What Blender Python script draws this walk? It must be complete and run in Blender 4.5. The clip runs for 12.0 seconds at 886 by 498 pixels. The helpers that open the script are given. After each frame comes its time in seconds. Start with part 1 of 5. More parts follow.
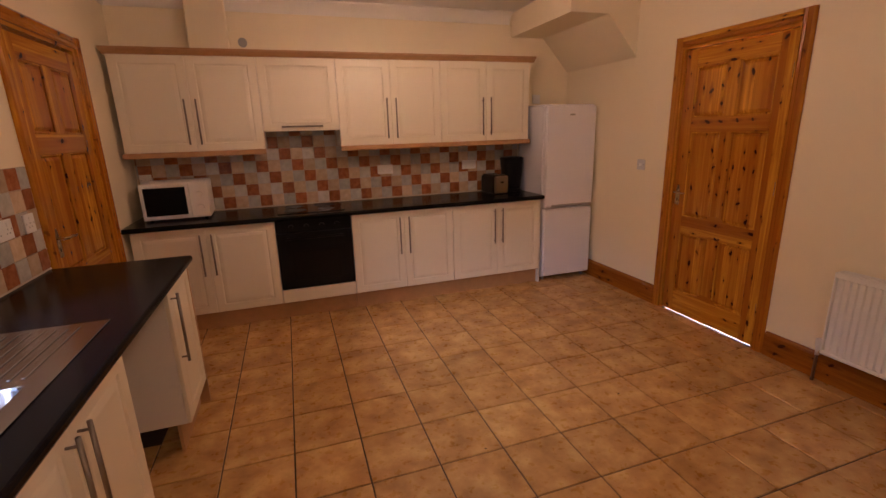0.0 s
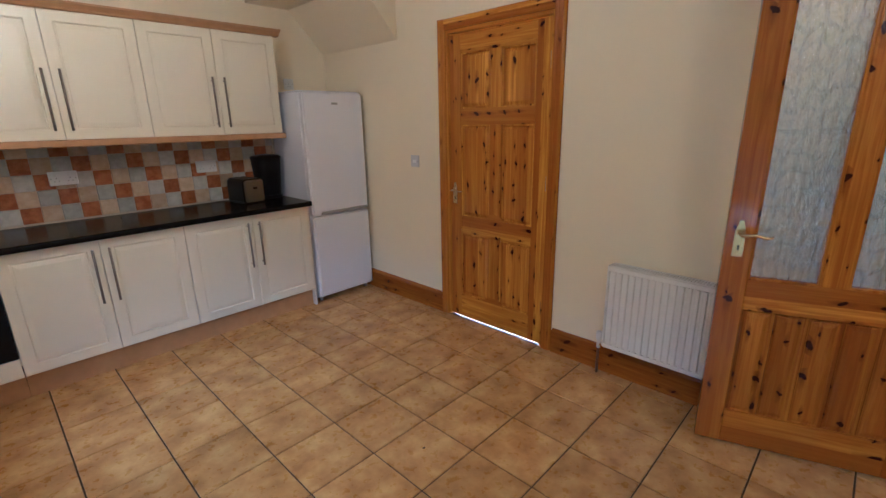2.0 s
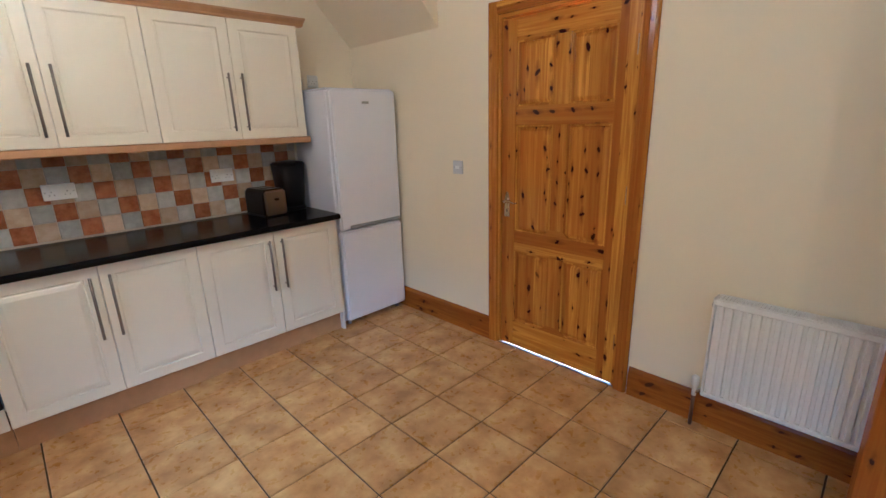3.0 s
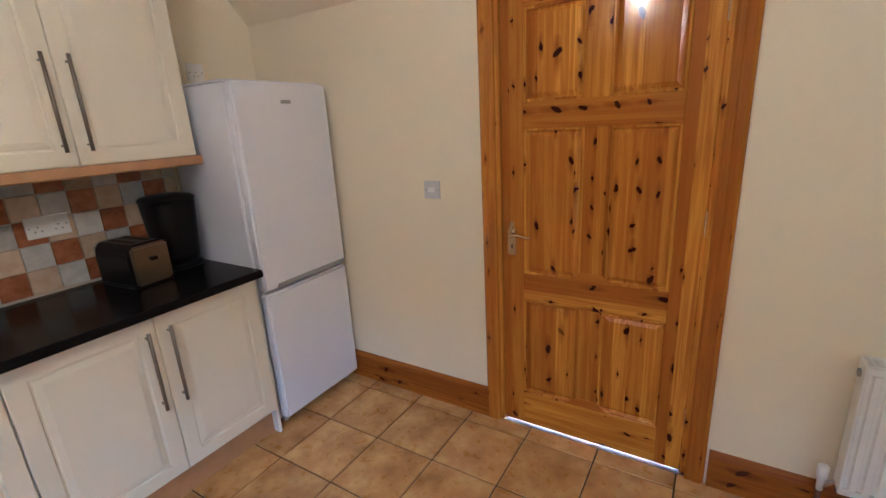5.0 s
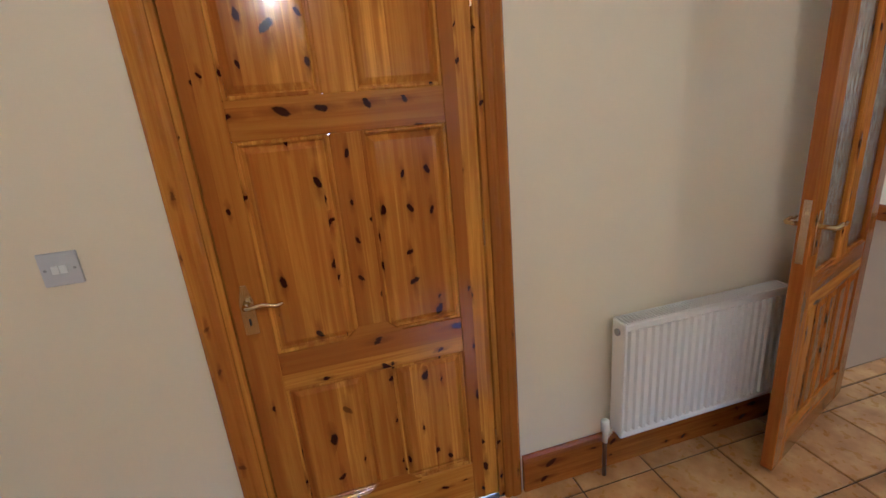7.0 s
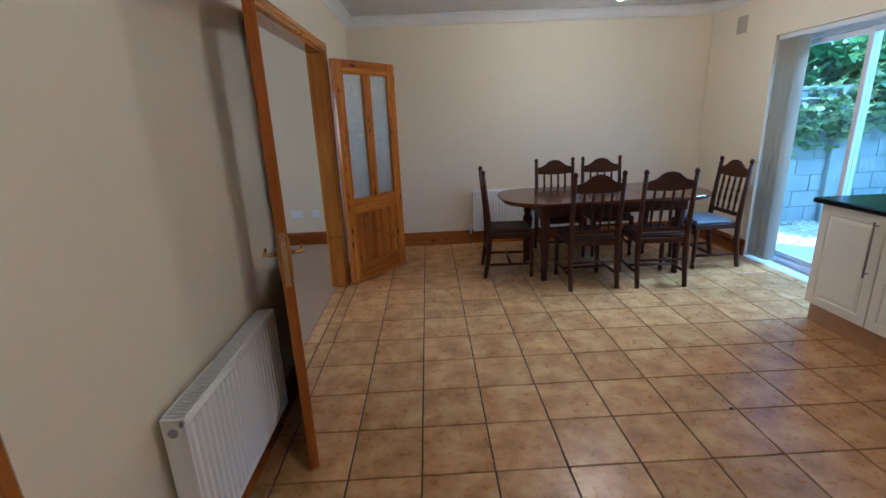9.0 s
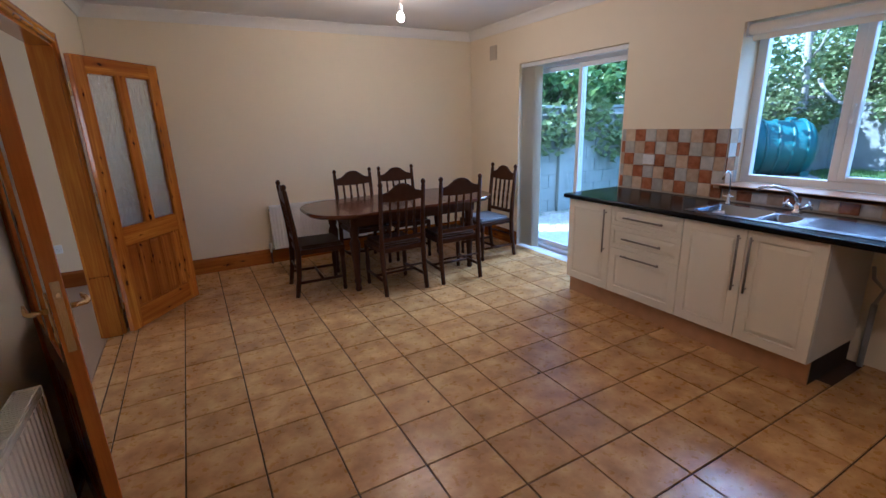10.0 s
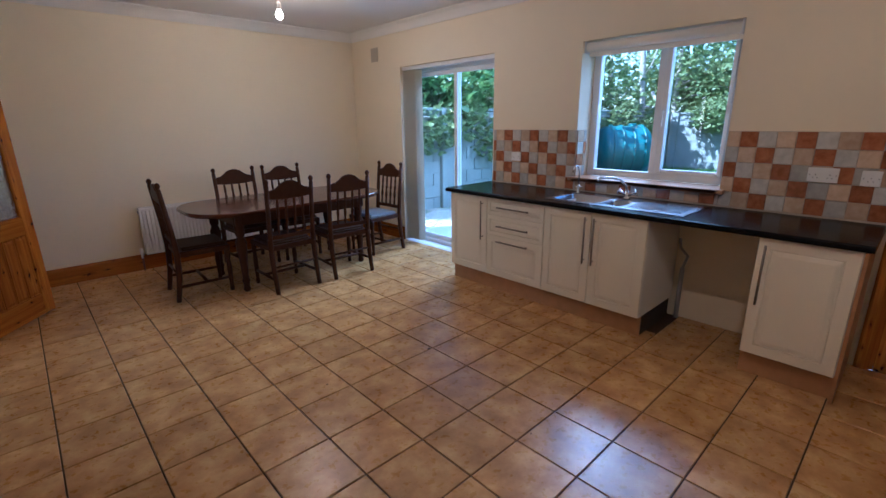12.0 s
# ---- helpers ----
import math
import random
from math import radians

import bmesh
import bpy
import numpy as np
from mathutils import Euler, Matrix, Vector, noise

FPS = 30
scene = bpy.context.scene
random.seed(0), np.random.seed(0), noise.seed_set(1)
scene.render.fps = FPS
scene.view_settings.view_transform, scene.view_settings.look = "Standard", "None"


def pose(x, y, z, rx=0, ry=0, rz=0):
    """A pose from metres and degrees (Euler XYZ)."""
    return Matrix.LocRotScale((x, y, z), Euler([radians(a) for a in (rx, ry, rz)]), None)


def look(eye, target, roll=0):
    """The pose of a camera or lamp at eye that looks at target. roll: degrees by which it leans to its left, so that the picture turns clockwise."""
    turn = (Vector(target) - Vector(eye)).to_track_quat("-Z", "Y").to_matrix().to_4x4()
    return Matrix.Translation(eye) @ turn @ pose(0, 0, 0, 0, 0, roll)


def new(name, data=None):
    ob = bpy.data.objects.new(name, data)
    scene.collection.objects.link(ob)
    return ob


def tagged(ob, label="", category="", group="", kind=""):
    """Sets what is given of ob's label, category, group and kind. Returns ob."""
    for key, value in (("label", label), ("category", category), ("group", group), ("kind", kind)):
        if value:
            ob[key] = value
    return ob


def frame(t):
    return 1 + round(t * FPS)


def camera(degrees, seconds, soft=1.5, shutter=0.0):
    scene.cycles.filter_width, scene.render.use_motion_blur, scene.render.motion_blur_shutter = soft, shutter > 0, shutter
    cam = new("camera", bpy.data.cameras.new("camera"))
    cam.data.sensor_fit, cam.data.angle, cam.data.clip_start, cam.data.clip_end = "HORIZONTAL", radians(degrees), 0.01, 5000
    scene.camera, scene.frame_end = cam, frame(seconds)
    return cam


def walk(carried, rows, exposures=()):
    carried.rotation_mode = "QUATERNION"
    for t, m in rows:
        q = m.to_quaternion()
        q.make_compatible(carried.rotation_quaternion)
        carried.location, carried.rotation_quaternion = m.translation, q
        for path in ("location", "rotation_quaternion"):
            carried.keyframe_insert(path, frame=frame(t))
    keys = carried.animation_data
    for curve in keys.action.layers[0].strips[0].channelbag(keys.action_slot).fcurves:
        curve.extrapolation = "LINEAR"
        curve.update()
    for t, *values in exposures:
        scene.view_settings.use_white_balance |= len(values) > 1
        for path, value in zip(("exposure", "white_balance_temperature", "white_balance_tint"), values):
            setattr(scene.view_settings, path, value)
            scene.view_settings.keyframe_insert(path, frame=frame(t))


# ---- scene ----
PATH = [
    (0, (-2.853, -3.596, 1.491), (-2.242, -1.761, 0.982), -1.7),
    (0.5, (-2.784, -3.417, 1.491), (-1.64, -1.864, 0.962), -1.8),
    (1, (-2.664, -3.33, 1.454), (-1.252, -2.021, 0.912), -2.4),
    (1.5, (-2.493, -3.198, 1.436), (-1.059, -1.913, 0.896), -1.5),
    (2, (-2.382, -3.039, 1.457), (-0.999, -1.702, 0.908), -1.1),
    (2.5, (-2.312, -2.765, 1.457), (-0.957, -1.401, 0.904), -1.2),
    (2.7, (-2.275, -2.676, 1.467), (-0.932, -1.299, 0.917), -1.7),
    (4.3, (-1.907, -1.988, 1.457), (-0.446, -0.731, 0.922), -0.9),
    (4.5, (-1.865, -1.885, 1.461), (-0.341, -0.708, 0.921), -1.5),
    (5, (-1.803, -1.633, 1.484), (-0.175, -0.611, 0.931), -3.2),
    (5.5, (-1.676, -1.445, 1.449), (0.022, -0.545, 0.896), -2.3),
    (6, (-1.549, -1.336, 1.469), (0.264, -0.73, 0.88), -1.5),
    (6.5, (-1.442, -1.229, 1.45), (0.475, -1.217, 0.879), -3.2),
    (6.7, (-1.398, -1.182, 1.458), (0.506, -1.367, 0.876), -4.1),
    (8.5, (-0.852, -0.968, 1.485), (-0.255, -2.793, 0.923), -4.0),
    (9, (-0.83, -0.962, 1.473), (-0.875, -2.883, 0.921), -2.4),
    (9.5, (-0.767, -1.047, 1.471), (-1.255, -2.91, 0.932), -3.1),
    (10, (-0.655, -1.027, 1.496), (-1.579, -2.715, 0.95), -1.8),
    (10.5, (-0.535, -0.934, 1.498), (-1.754, -2.425, 0.958), -1.0),
    (11, (-0.51, -0.877, 1.481), (-1.81, -2.299, 0.946), -0.1),
    (11.5, (-0.522, -0.853, 1.469), (-1.855, -2.245, 0.933), -0.0),
    (12, (-0.532, -0.829, 1.471), (-1.844, -2.236, 0.923), -0.7),
]
cam = camera(89.3, 12.0)
EXPO = [(0, 2.00, 6200, 38), (.5, 2.66, 5100, 17), (1, 2.58, 4400, 11), (1.5, 2.14, 4250, 9), (2.5, 2.80, 4080, 3), (4.5, 2.76, 4160, 5), (6, 2.72, 4150, 5), (6.5, 2.66, 4130, 5), (8.5, 2.66, 3830, -2), (9, 2.20, 3870, 4), (9.5, 1.97, 4300, 12), (11, 1.84, 4430, 17), (12, 1.82, 4280, 15)]
WX = -4.04
SKY, SUN = .15, 5.0
LAMP_S, LAMP_N = 5.6, 4.3
HALL = 420
LIVING_FILL = 13
PATIO_FILL, WINDOW_FILL = 115, 7

EYE_TURN = [(t, look(e, g, r)) for t, e, g, r in PATH]
walk(cam, EYE_TURN, EXPO)

# ---- world, sun, lamps ----
world = bpy.data.worlds.new("world")
scene.world = world
world.use_nodes = True
wn = world.node_tree
sky = wn.nodes.new("ShaderNodeTexSky")
sky.sky_type, sky.sun_disc = "NISHITA", False
SUN_EL, SUN_AZ = radians(48), radians(118)
sky.sun_elevation, sky.sun_rotation = SUN_EL, SUN_AZ
wn.nodes["Background"].inputs[1].default_value = SKY
wn.links.new(sky.outputs[0], wn.nodes["Background"].inputs[0])
sun = new("sun", bpy.data.lights.new("sun", "SUN"))
sun.data.energy, sun.data.angle, sun.data.color = SUN, radians(0.6), (1, .95, .86)
sd = Vector((math.sin(SUN_AZ) * math.cos(SUN_EL), math.cos(SUN_AZ) * math.cos(SUN_EL), math.sin(SUN_EL)))
sun.matrix_world = look(sd * 40, (0, 0, 0))


def point(name, loc, watts, colour, radius=.022):
    ob = new(name, bpy.data.lights.new(name, "POINT"))
    ob.data.energy, ob.data.color, ob.data.shadow_soft_size = watts, colour, radius
    ob.location = loc
    return ob


def area(name, eye, target, w, h, watts, colour):
    ob = new(name, bpy.data.lights.new(name, "AREA"))
    ob.data.shape, ob.data.size, ob.data.size_y = "RECTANGLE", w, h
    ob.data.energy, ob.data.color = watts, colour
    ob.matrix_world = look(eye, target)
    return ob


BULB_S, BULB_N = (-2.35, -4.72, 2.33), (-2.00, -1.02, 2.235)
WARM = (1.0, .63, .33)
point("lamp_dining", BULB_S, LAMP_S, WARM)
point("lamp_kitchen", BULB_N, LAMP_N, WARM)
area("daylight_hall", (1.5, -1.23, .9), (.3, -1.23, 0.0), 1.0, 1.6, HALL, (.85, .92, 1.0))

# Warm fill lamp added inside the living room window to offset blue skylight.
area("living_fill", (5.80, -4.15, 1.43), (4.0, -4.15, 1.2), 2.3, 1.2, LIVING_FILL, (1, .82, .62))
# Two area lamps added outdoors above the sightline, boosting skylight through the openings.
area("patio_fill", (WX - 3.3, -4.57, 3.75), (WX, -4.57, 1.0), 2.6, 1.5, PATIO_FILL, (.72, .86, 1.0))
area("window_fill", (WX - .80, -2.35, 2.62), (WX + .20, -2.35, .90), 1.2, .7, WINDOW_FILL, (.72, .86, 1.0))


# ---- materials ----
def nodes(name):
    m = bpy.data.materials.new(name)
    m.use_nodes = True
    t = m.node_tree
    return m, t, t.nodes["Principled BSDF"]


def nd(t, kind, **kw):
    n = t.nodes.new("ShaderNode" + kind)
    for k, v in kw.items():
        if k in ("operation", "blend_type", "data_type", "feature", "distance", "bands_direction", "wave_type"):
            setattr(n, k, v)
        else:
            n.inputs[k].default_value = v
    return n


def ramp(t, src, stops):
    r = t.nodes.new("ShaderNodeValToRGB")
    t.links.new(src, r.inputs[0])
    e = r.color_ramp.elements
    while len(e) < len(stops):
        e.new(0.5)
    for el, (p, c) in zip(e, stops):
        el.position, el.color = p, (*c, 1)
    return r.outputs[0]


def mixc(t, fac, a, b, mode="MIX"):
    m = nd(t, "Mix", data_type="RGBA", blend_type=mode)
    for sock, v in ((m.inputs[0], fac), (m.inputs[6], a), (m.inputs[7], b)):
        if isinstance(v, (int, float)):
            sock.default_value = v
        elif isinstance(v, tuple):
            sock.default_value = (*v, 1)
        else:
            t.links.new(v, sock)
    return m.outputs[2]


def coords(t, scale=(1, 1, 1), loc=(0, 0, 0), space="Object"):
    c = t.nodes.new("ShaderNodeTexCoord")
    m = t.nodes.new("ShaderNodeMapping")
    m.inputs["Scale"].default_value, m.inputs["Location"].default_value = scale, loc
    t.links.new(c.outputs[space], m.inputs[0])
    return m.outputs[0]


def bump(t, bsdf, height, strength=.2, dist=.002):
    b = nd(t, "Bump", Strength=strength, Distance=dist)
    t.links.new(height, b.inputs["Height"])
    t.links.new(b.outputs[0], bsdf.inputs["Normal"])


def noise_tex(t, vec, scale, detail=4, rough=.55):
    n = nd(t, "TexNoise", Scale=scale, Detail=detail, Roughness=rough)
    t.links.new(vec, n.inputs["Vector"])
    return n.outputs[0]


def plain(name, col, rough=.5, metal=0.0, vary=.10, scale=3.0, bumps=.08, fine=120, coat=0.0):
    m, t, b = nodes(name)
    v = coords(t)
    n1, n2 = noise_tex(t, v, scale), noise_tex(t, v, fine, 2)
    dark = tuple(c * (1 - vary) for c in col)
    light = tuple(min(1, c * (1 + vary * .6)) for c in col)
    c = mixc(t, n1, dark, light)
    t.links.new(c, b.inputs["Base Color"])
    b.inputs["Metallic"].default_value = metal
    r = nd(t, "MapRange")
    t.links.new(n1, r.inputs[0])
    r.inputs[3].default_value, r.inputs[4].default_value = rough * .85, min(1, rough * 1.15)
    t.links.new(r.outputs[0], b.inputs["Roughness"])
    b.inputs["Coat Weight"].default_value = coat
    if bumps:
        bump(t, b, n2, bumps, .001)
    return m


def paint_wall(name, col):
    m, t, b = nodes(name)
    v = coords(t, space="Object")
    big, mid, fine = noise_tex(t, v, .8, 3), noise_tex(t, v, 7, 5), noise_tex(t, v, 90, 3)
    c = mixc(t, big, tuple(x * .95 for x in col), tuple(min(1, x * 1.03) for x in col))
    c = mixc(t, ramp(t, mid, [(.55, (0, 0, 0)), (.8, (.16, .16, .16))]), c, tuple(x * .86 for x in col))
    t.links.new(c, b.inputs["Base Color"])
    b.inputs["Roughness"].default_value = .62
    bump(t, b, fine, .12, .0012)
    return m


def pine(name, axis="z", stave=.085, tone=1.0, gloss=.16, knots=1.0):
    """Varnished knotty pine with its grain along an axis of the object."""
    m, t, b = nodes(name)
    tint = tone if isinstance(tone, tuple) else (tone, tone, tone)

    def toned(col):
        return tuple(x * k for x, k in zip(col, tint))

    tc = t.nodes.new("ShaderNodeTexCoord")
    sp = t.nodes.new("ShaderNodeSeparateXYZ")
    t.links.new(tc.outputs["Object"], sp.inputs[0])
    along, across = {"z": (2, 1), "y": (1, 2), "x": (0, 2)}[axis]
    thick = 3 - along - across
    info = t.nodes.new("ShaderNodeObjectInfo")
    off = nd(t, "Math", operation="MULTIPLY")
    t.links.new(info.outputs["Random"], off.inputs[0])
    off.inputs[1].default_value = 37.0
    a = nd(t, "Math", operation="ADD")
    t.links.new(sp.outputs[across], a.inputs[0])
    t.links.new(off.outputs[0], a.inputs[1])
    # staves
    div = nd(t, "Math", operation="DIVIDE")
    t.links.new(a.outputs[0], div.inputs[0])
    div.inputs[1].default_value = stave
    flo = nd(t, "Math", operation="FLOOR")
    t.links.new(div.outputs[0], flo.inputs[0])
    wn_ = t.nodes.new("ShaderNodeTexWhiteNoise")
    wn_.noise_dimensions = "1D"
    t.links.new(flo.outputs[0], wn_.inputs["W"])
    l = nd(t, "Math", operation="MULTIPLY_ADD")
    t.links.new(wn_.outputs[0], l.inputs[0])
    l.inputs[1].default_value = 9.0
    t.links.new(sp.outputs[along], l.inputs[2])

    def vec(sa, sl):
        cb = t.nodes.new("ShaderNodeCombineXYZ")
        for i, (src, s) in enumerate(((a.outputs[0], sa), (l.outputs[0], sl), (sp.outputs[thick], sa))):
            mm = nd(t, "Math", operation="MULTIPLY")
            t.links.new(src, mm.inputs[0])
            mm.inputs[1].default_value = s
            t.links.new(mm.outputs[0], cb.inputs[i])
        return cb.outputs[0]

    # knots: ovals of all sizes, each turned its own way, with a dark tail along the grain
    def calc(op, x, y=None, z=None):
        n = nd(t, "Math", operation=op)
        for i, v in enumerate((x, y, z)):
            if isinstance(v, (int, float)):
                n.inputs[i].default_value = v
            elif v is not None:
                t.links.new(v, n.inputs[i])
        return n.outputs[0]

    def split(src):
        n = t.nodes.new("ShaderNodeSeparateXYZ")
        t.links.new(src, n.inputs[0])
        return n.outputs

    KA, KL = 12.0, 8.0
    flat = t.nodes.new("ShaderNodeCombineXYZ")
    t.links.new(calc("MULTIPLY", a.outputs[0], KA), flat.inputs[0])
    t.links.new(calc("MULTIPLY", l.outputs[0], KL), flat.inputs[1])
    vo = nd(t, "TexVoronoi", Scale=1.0, Randomness=.9)
    vo.voronoi_dimensions = "2D"
    t.links.new(flat.outputs[0], vo.inputs["Vector"])
    de = nd(t, "VectorMath", operation="SUBTRACT")
    t.links.new(flat.outputs[0], de.inputs[0])
    t.links.new(vo.outputs["Position"], de.inputs[1])
    d3, rc = split(de.outputs[0]), split(vo.outputs["Color"])
    wob = noise_tex(t, vec(70, 45), 1, 3)
    dx = calc("ADD", calc("DIVIDE", d3[0], KA), calc("MULTIPLY_ADD", wob, .015, -.0075))
    dy = calc("ADD", calc("DIVIDE", d3[1], KL), calc("MULTIPLY_ADD", wob, -.020, .010))
    th_ = calc("MULTIPLY_ADD", rc[2], 2.2, -1.1)
    si, co = calc("SINE", th_), calc("COSINE", th_)
    uu = calc("ADD", calc("MULTIPLY", dx, co), calc("MULTIPLY", dy, si))
    vv = calc("SUBTRACT", calc("MULTIPLY", dy, co), calc("MULTIPLY", dx, si))

    def oval(p, q, sp_, sq):
        return calc("SQRT", calc("ADD", calc("POWER", calc("ABSOLUTE", calc("DIVIDE", p, sp_)), 2.0), calc("POWER", calc("ABSOLUTE", calc("DIVIDE", q, sq)), 2.0)))

    size = calc("MULTIPLY_ADD", calc("POWER", rc[1], 1.6), .80, .38)
    dd = calc("DIVIDE", oval(uu, vv, .0100, .0205), size)
    ht = calc("DIVIDE", oval(dx, dy, .0110, .0500), size)
    keep = ramp(t, rc[0], [(.54, (0, 0, 0)), (.56, (1, 1, 1))])
    knot = mixc(t, 1.0, ramp(t, calc("MULTIPLY", dd, .5), [(.42, (1, 1, 1)), (.56, (0, 0, 0))]), keep, "MULTIPLY")
    halo = mixc(t, 1.0, ramp(t, calc("MULTIPLY", ht, .5), [(.15, (1, 1, 1)), (.85, (0, 0, 0))]), keep, "MULTIPLY")
    # grain bent round the knots
    g = nd(t, "TexNoise", Scale=1.0, Detail=6, Roughness=.6, Distortion=.6)
    t.links.new(vec(62, 2.2), g.inputs["Vector"])
    g2 = nd(t, "TexNoise", Scale=1.0, Detail=3, Roughness=.5)
    t.links.new(vec(11, .9), g2.inputs["Vector"])
    c1 = toned((.82, .405, .034))
    c2 = toned((.46, .165, .010))
    c3 = toned((.31, .090, .006))
    c = mixc(t, ramp(t, g.outputs[0], [(.36, (0, 0, 0)), (.62, (.9, .9, .9))]), c1, c2)
    c = mixc(t, ramp(t, g2.outputs[0], [(.4, (0, 0, 0)), (.7, (.7, .7, .7))]), c, c2)
    sv = nd(t, "MapRange")
    t.links.new(wn_.outputs[0], sv.inputs[0])
    sv.inputs[3].default_value, sv.inputs[4].default_value = 0.0, .85
    c = mixc(t, sv.outputs[0], c, c3)
    c = mixc(t, mixc(t, .75, (0, 0, 0), halo), c, toned((.20, .052, .008)))
    kf = mixc(t, min(1, knots), (0, 0, 0), knot)
    c = mixc(t, kf, c, (.034, .007, .003))
    t.links.new(c, b.inputs["Base Color"])
    b.inputs["Roughness"].default_value = gloss
    b.inputs["Specular IOR Level"].default_value = .25
    b.inputs["Coat Weight"].default_value = .22
    b.inputs["Coat Roughness"].default_value = .07
    bump(t, b, g.outputs[0], .10, .001)
    return m


def floor_tile_mat():
    m, t, b = nodes("floor_tile_glaze")
    g = t.nodes.new("ShaderNodeNewGeometry")
    info = t.nodes.new("ShaderNodeObjectInfo")
    mp = nd(t, "VectorMath", operation="ADD")
    t.links.new(g.outputs["Position"], mp.inputs[0])
    cb = t.nodes.new("ShaderNodeCombineXYZ")
    mu = nd(t, "Math", operation="MULTIPLY")
    t.links.new(info.outputs["Random"], mu.inputs[0])
    mu.inputs[1].default_value = 50
    t.links.new(mu.outputs[0], cb.inputs[0])
    t.links.new(cb.outputs[0], mp.inputs[1])
    v = mp.outputs[0]
    n1, n2 = noise_tex(t, v, 6.5, 4, .55), noise_tex(t, v, 24, 5, .6)
    c = ramp(t, n1, [(.32, (.345, .172, .045)), (.50, (.500, .274, .086)), (.68, (.640, .402, .152))])
    c = mixc(t, ramp(t, n2, [(.50, (0, 0, 0)), (.80, (.30, .30, .30))]), c, (.36, .180, .046))
    hs = nd(t, "HueSaturation")
    mr = nd(t, "MapRange")
    t.links.new(info.outputs["Random"], mr.inputs[0])
    mr.inputs[3].default_value, mr.inputs[4].default_value = .88, 1.08
    t.links.new(mr.outputs[0], hs.inputs["Value"])
    t.links.new(c, hs.inputs["Color"])
    t.links.new(hs.outputs[0], b.inputs["Base Color"])
    rr = nd(t, "MapRange")
    t.links.new(n2, rr.inputs[0])
    rr.inputs[3].default_value, rr.inputs[4].default_value = .20, .38
    t.links.new(rr.outputs[0], b.inputs["Roughness"])
    bump(t, b, n2, .10, .0015)
    return m


def wall_tile_mat(name, col, col2):
    m, t, b = nodes(name)
    info = t.nodes.new("ShaderNodeObjectInfo")
    g = t.nodes.new("ShaderNodeNewGeometry")
    n1 = noise_tex(t, g.outputs["Position"], 22, 4, .6)
    c = mixc(t, ramp(t, n1, [(.35, (0, 0, 0)), (.7, (1, 1, 1))]), col, col2)
    hs = nd(t, "HueSaturation")
    mr = nd(t, "MapRange")
    t.links.new(info.outputs["Random"], mr.inputs[0])
    mr.inputs[3].default_value, mr.inputs[4].default_value = .78, 1.14
    t.links.new(mr.outputs[0], hs.inputs["Value"])
    t.links.new(c, hs.inputs["Color"])
    t.links.new(hs.outputs[0], b.inputs["Base Color"])
    b.inputs["Roughness"].default_value = .2
    bump(t, b, n1, .12, .002)
    return m


def glass_clear(name):
    m, t, b = nodes(name)
    out = t.nodes["Material Output"]
    tr, gl, mx = t.nodes.new("ShaderNodeBsdfTransparent"), t.nodes.new("ShaderNodeBsdfGlossy"), t.nodes.new("ShaderNodeMixShader")
    tr.inputs[0].default_value = (.93, .97, .96, 1)
    gl.inputs["Roughness"].default_value = .02
    lw = nd(t, "LayerWeight", Blend=.5)
    pw = nd(t, "Math", operation="POWER")
    t.links.new(lw.outputs["Facing"], pw.inputs[0])
    pw.inputs[1].default_value = 5.0
    fr = nd(t, "Math", operation="MULTIPLY_ADD")
    t.links.new(pw.outputs[0], fr.inputs[0])
    fr.inputs[1].default_value, fr.inputs[2].default_value = .85, .035
    t.links.new(fr.outputs[0], mx.inputs[0])
    t.links.new(tr.outputs[0], mx.inputs[1])
    t.links.new(gl.outputs[0], mx.inputs[2])
    t.links.new(mx.outputs[0], out.inputs[0])
    return m


def glass_textured(name):
    """Obscure glass with streaky upright ripples."""
    m, t, b = nodes(name)
    out = t.nodes["Material Output"]
    gl = t.nodes.new("ShaderNodeBsdfGlass")
    gl.inputs["Roughness"].default_value, gl.inputs["IOR"].default_value = .12, 1.45
    gl.inputs["Color"].default_value = (.95, .97, .98, 1)
    rip = noise_tex(t, coords(t, (55, 55, 14)), 1.0, 3, .6)
    bp = nd(t, "Bump", Strength=1.0, Distance=.010)
    t.links.new(rip, bp.inputs["Height"])
    t.links.new(bp.outputs[0], gl.inputs["Normal"])
    tr, df = t.nodes.new("ShaderNodeBsdfTransparent"), t.nodes.new("ShaderNodeBsdfTranslucent")
    tr.inputs[0].default_value, df.inputs[0].default_value = (.93, .96, .97, 1), (.85, .88, .9, 1)
    m0, m1, m2 = (t.nodes.new("ShaderNodeMixShader") for _ in range(3))
    t.links.new(ramp(t, rip, [(.40, (.20, .20, .20)), (.62, (.65, .65, .65))]), m0.inputs[0])
    t.links.new(gl.outputs[0], m0.inputs[1])
    t.links.new(tr.outputs[0], m0.inputs[2])
    m1.inputs[0].default_value = .06
    t.links.new(m0.outputs[0], m1.inputs[1])
    t.links.new(df.outputs[0], m1.inputs[2])
    sh = t.nodes.new("ShaderNodeBsdfGlossy")
    sh.inputs["Color"].default_value, sh.inputs["Roughness"].default_value = (.95, .97, 1, 1), .04
    t.links.new(bp.outputs[0], sh.inputs["Normal"])
    m2.inputs[0].default_value = .28
    t.links.new(m1.outputs[0], m2.inputs[1])
    t.links.new(sh.outputs[0], m2.inputs[2])
    t.links.new(m2.outputs[0], out.inputs[0])
    return m


def emit(name, col, strength):
    m, t, b = nodes(name)
    b.inputs["Base Color"].default_value = (*col, 1)
    b.inputs["Emission Color"].default_value = (*col, 1)
    b.inputs["Emission Strength"].default_value = strength
    return m


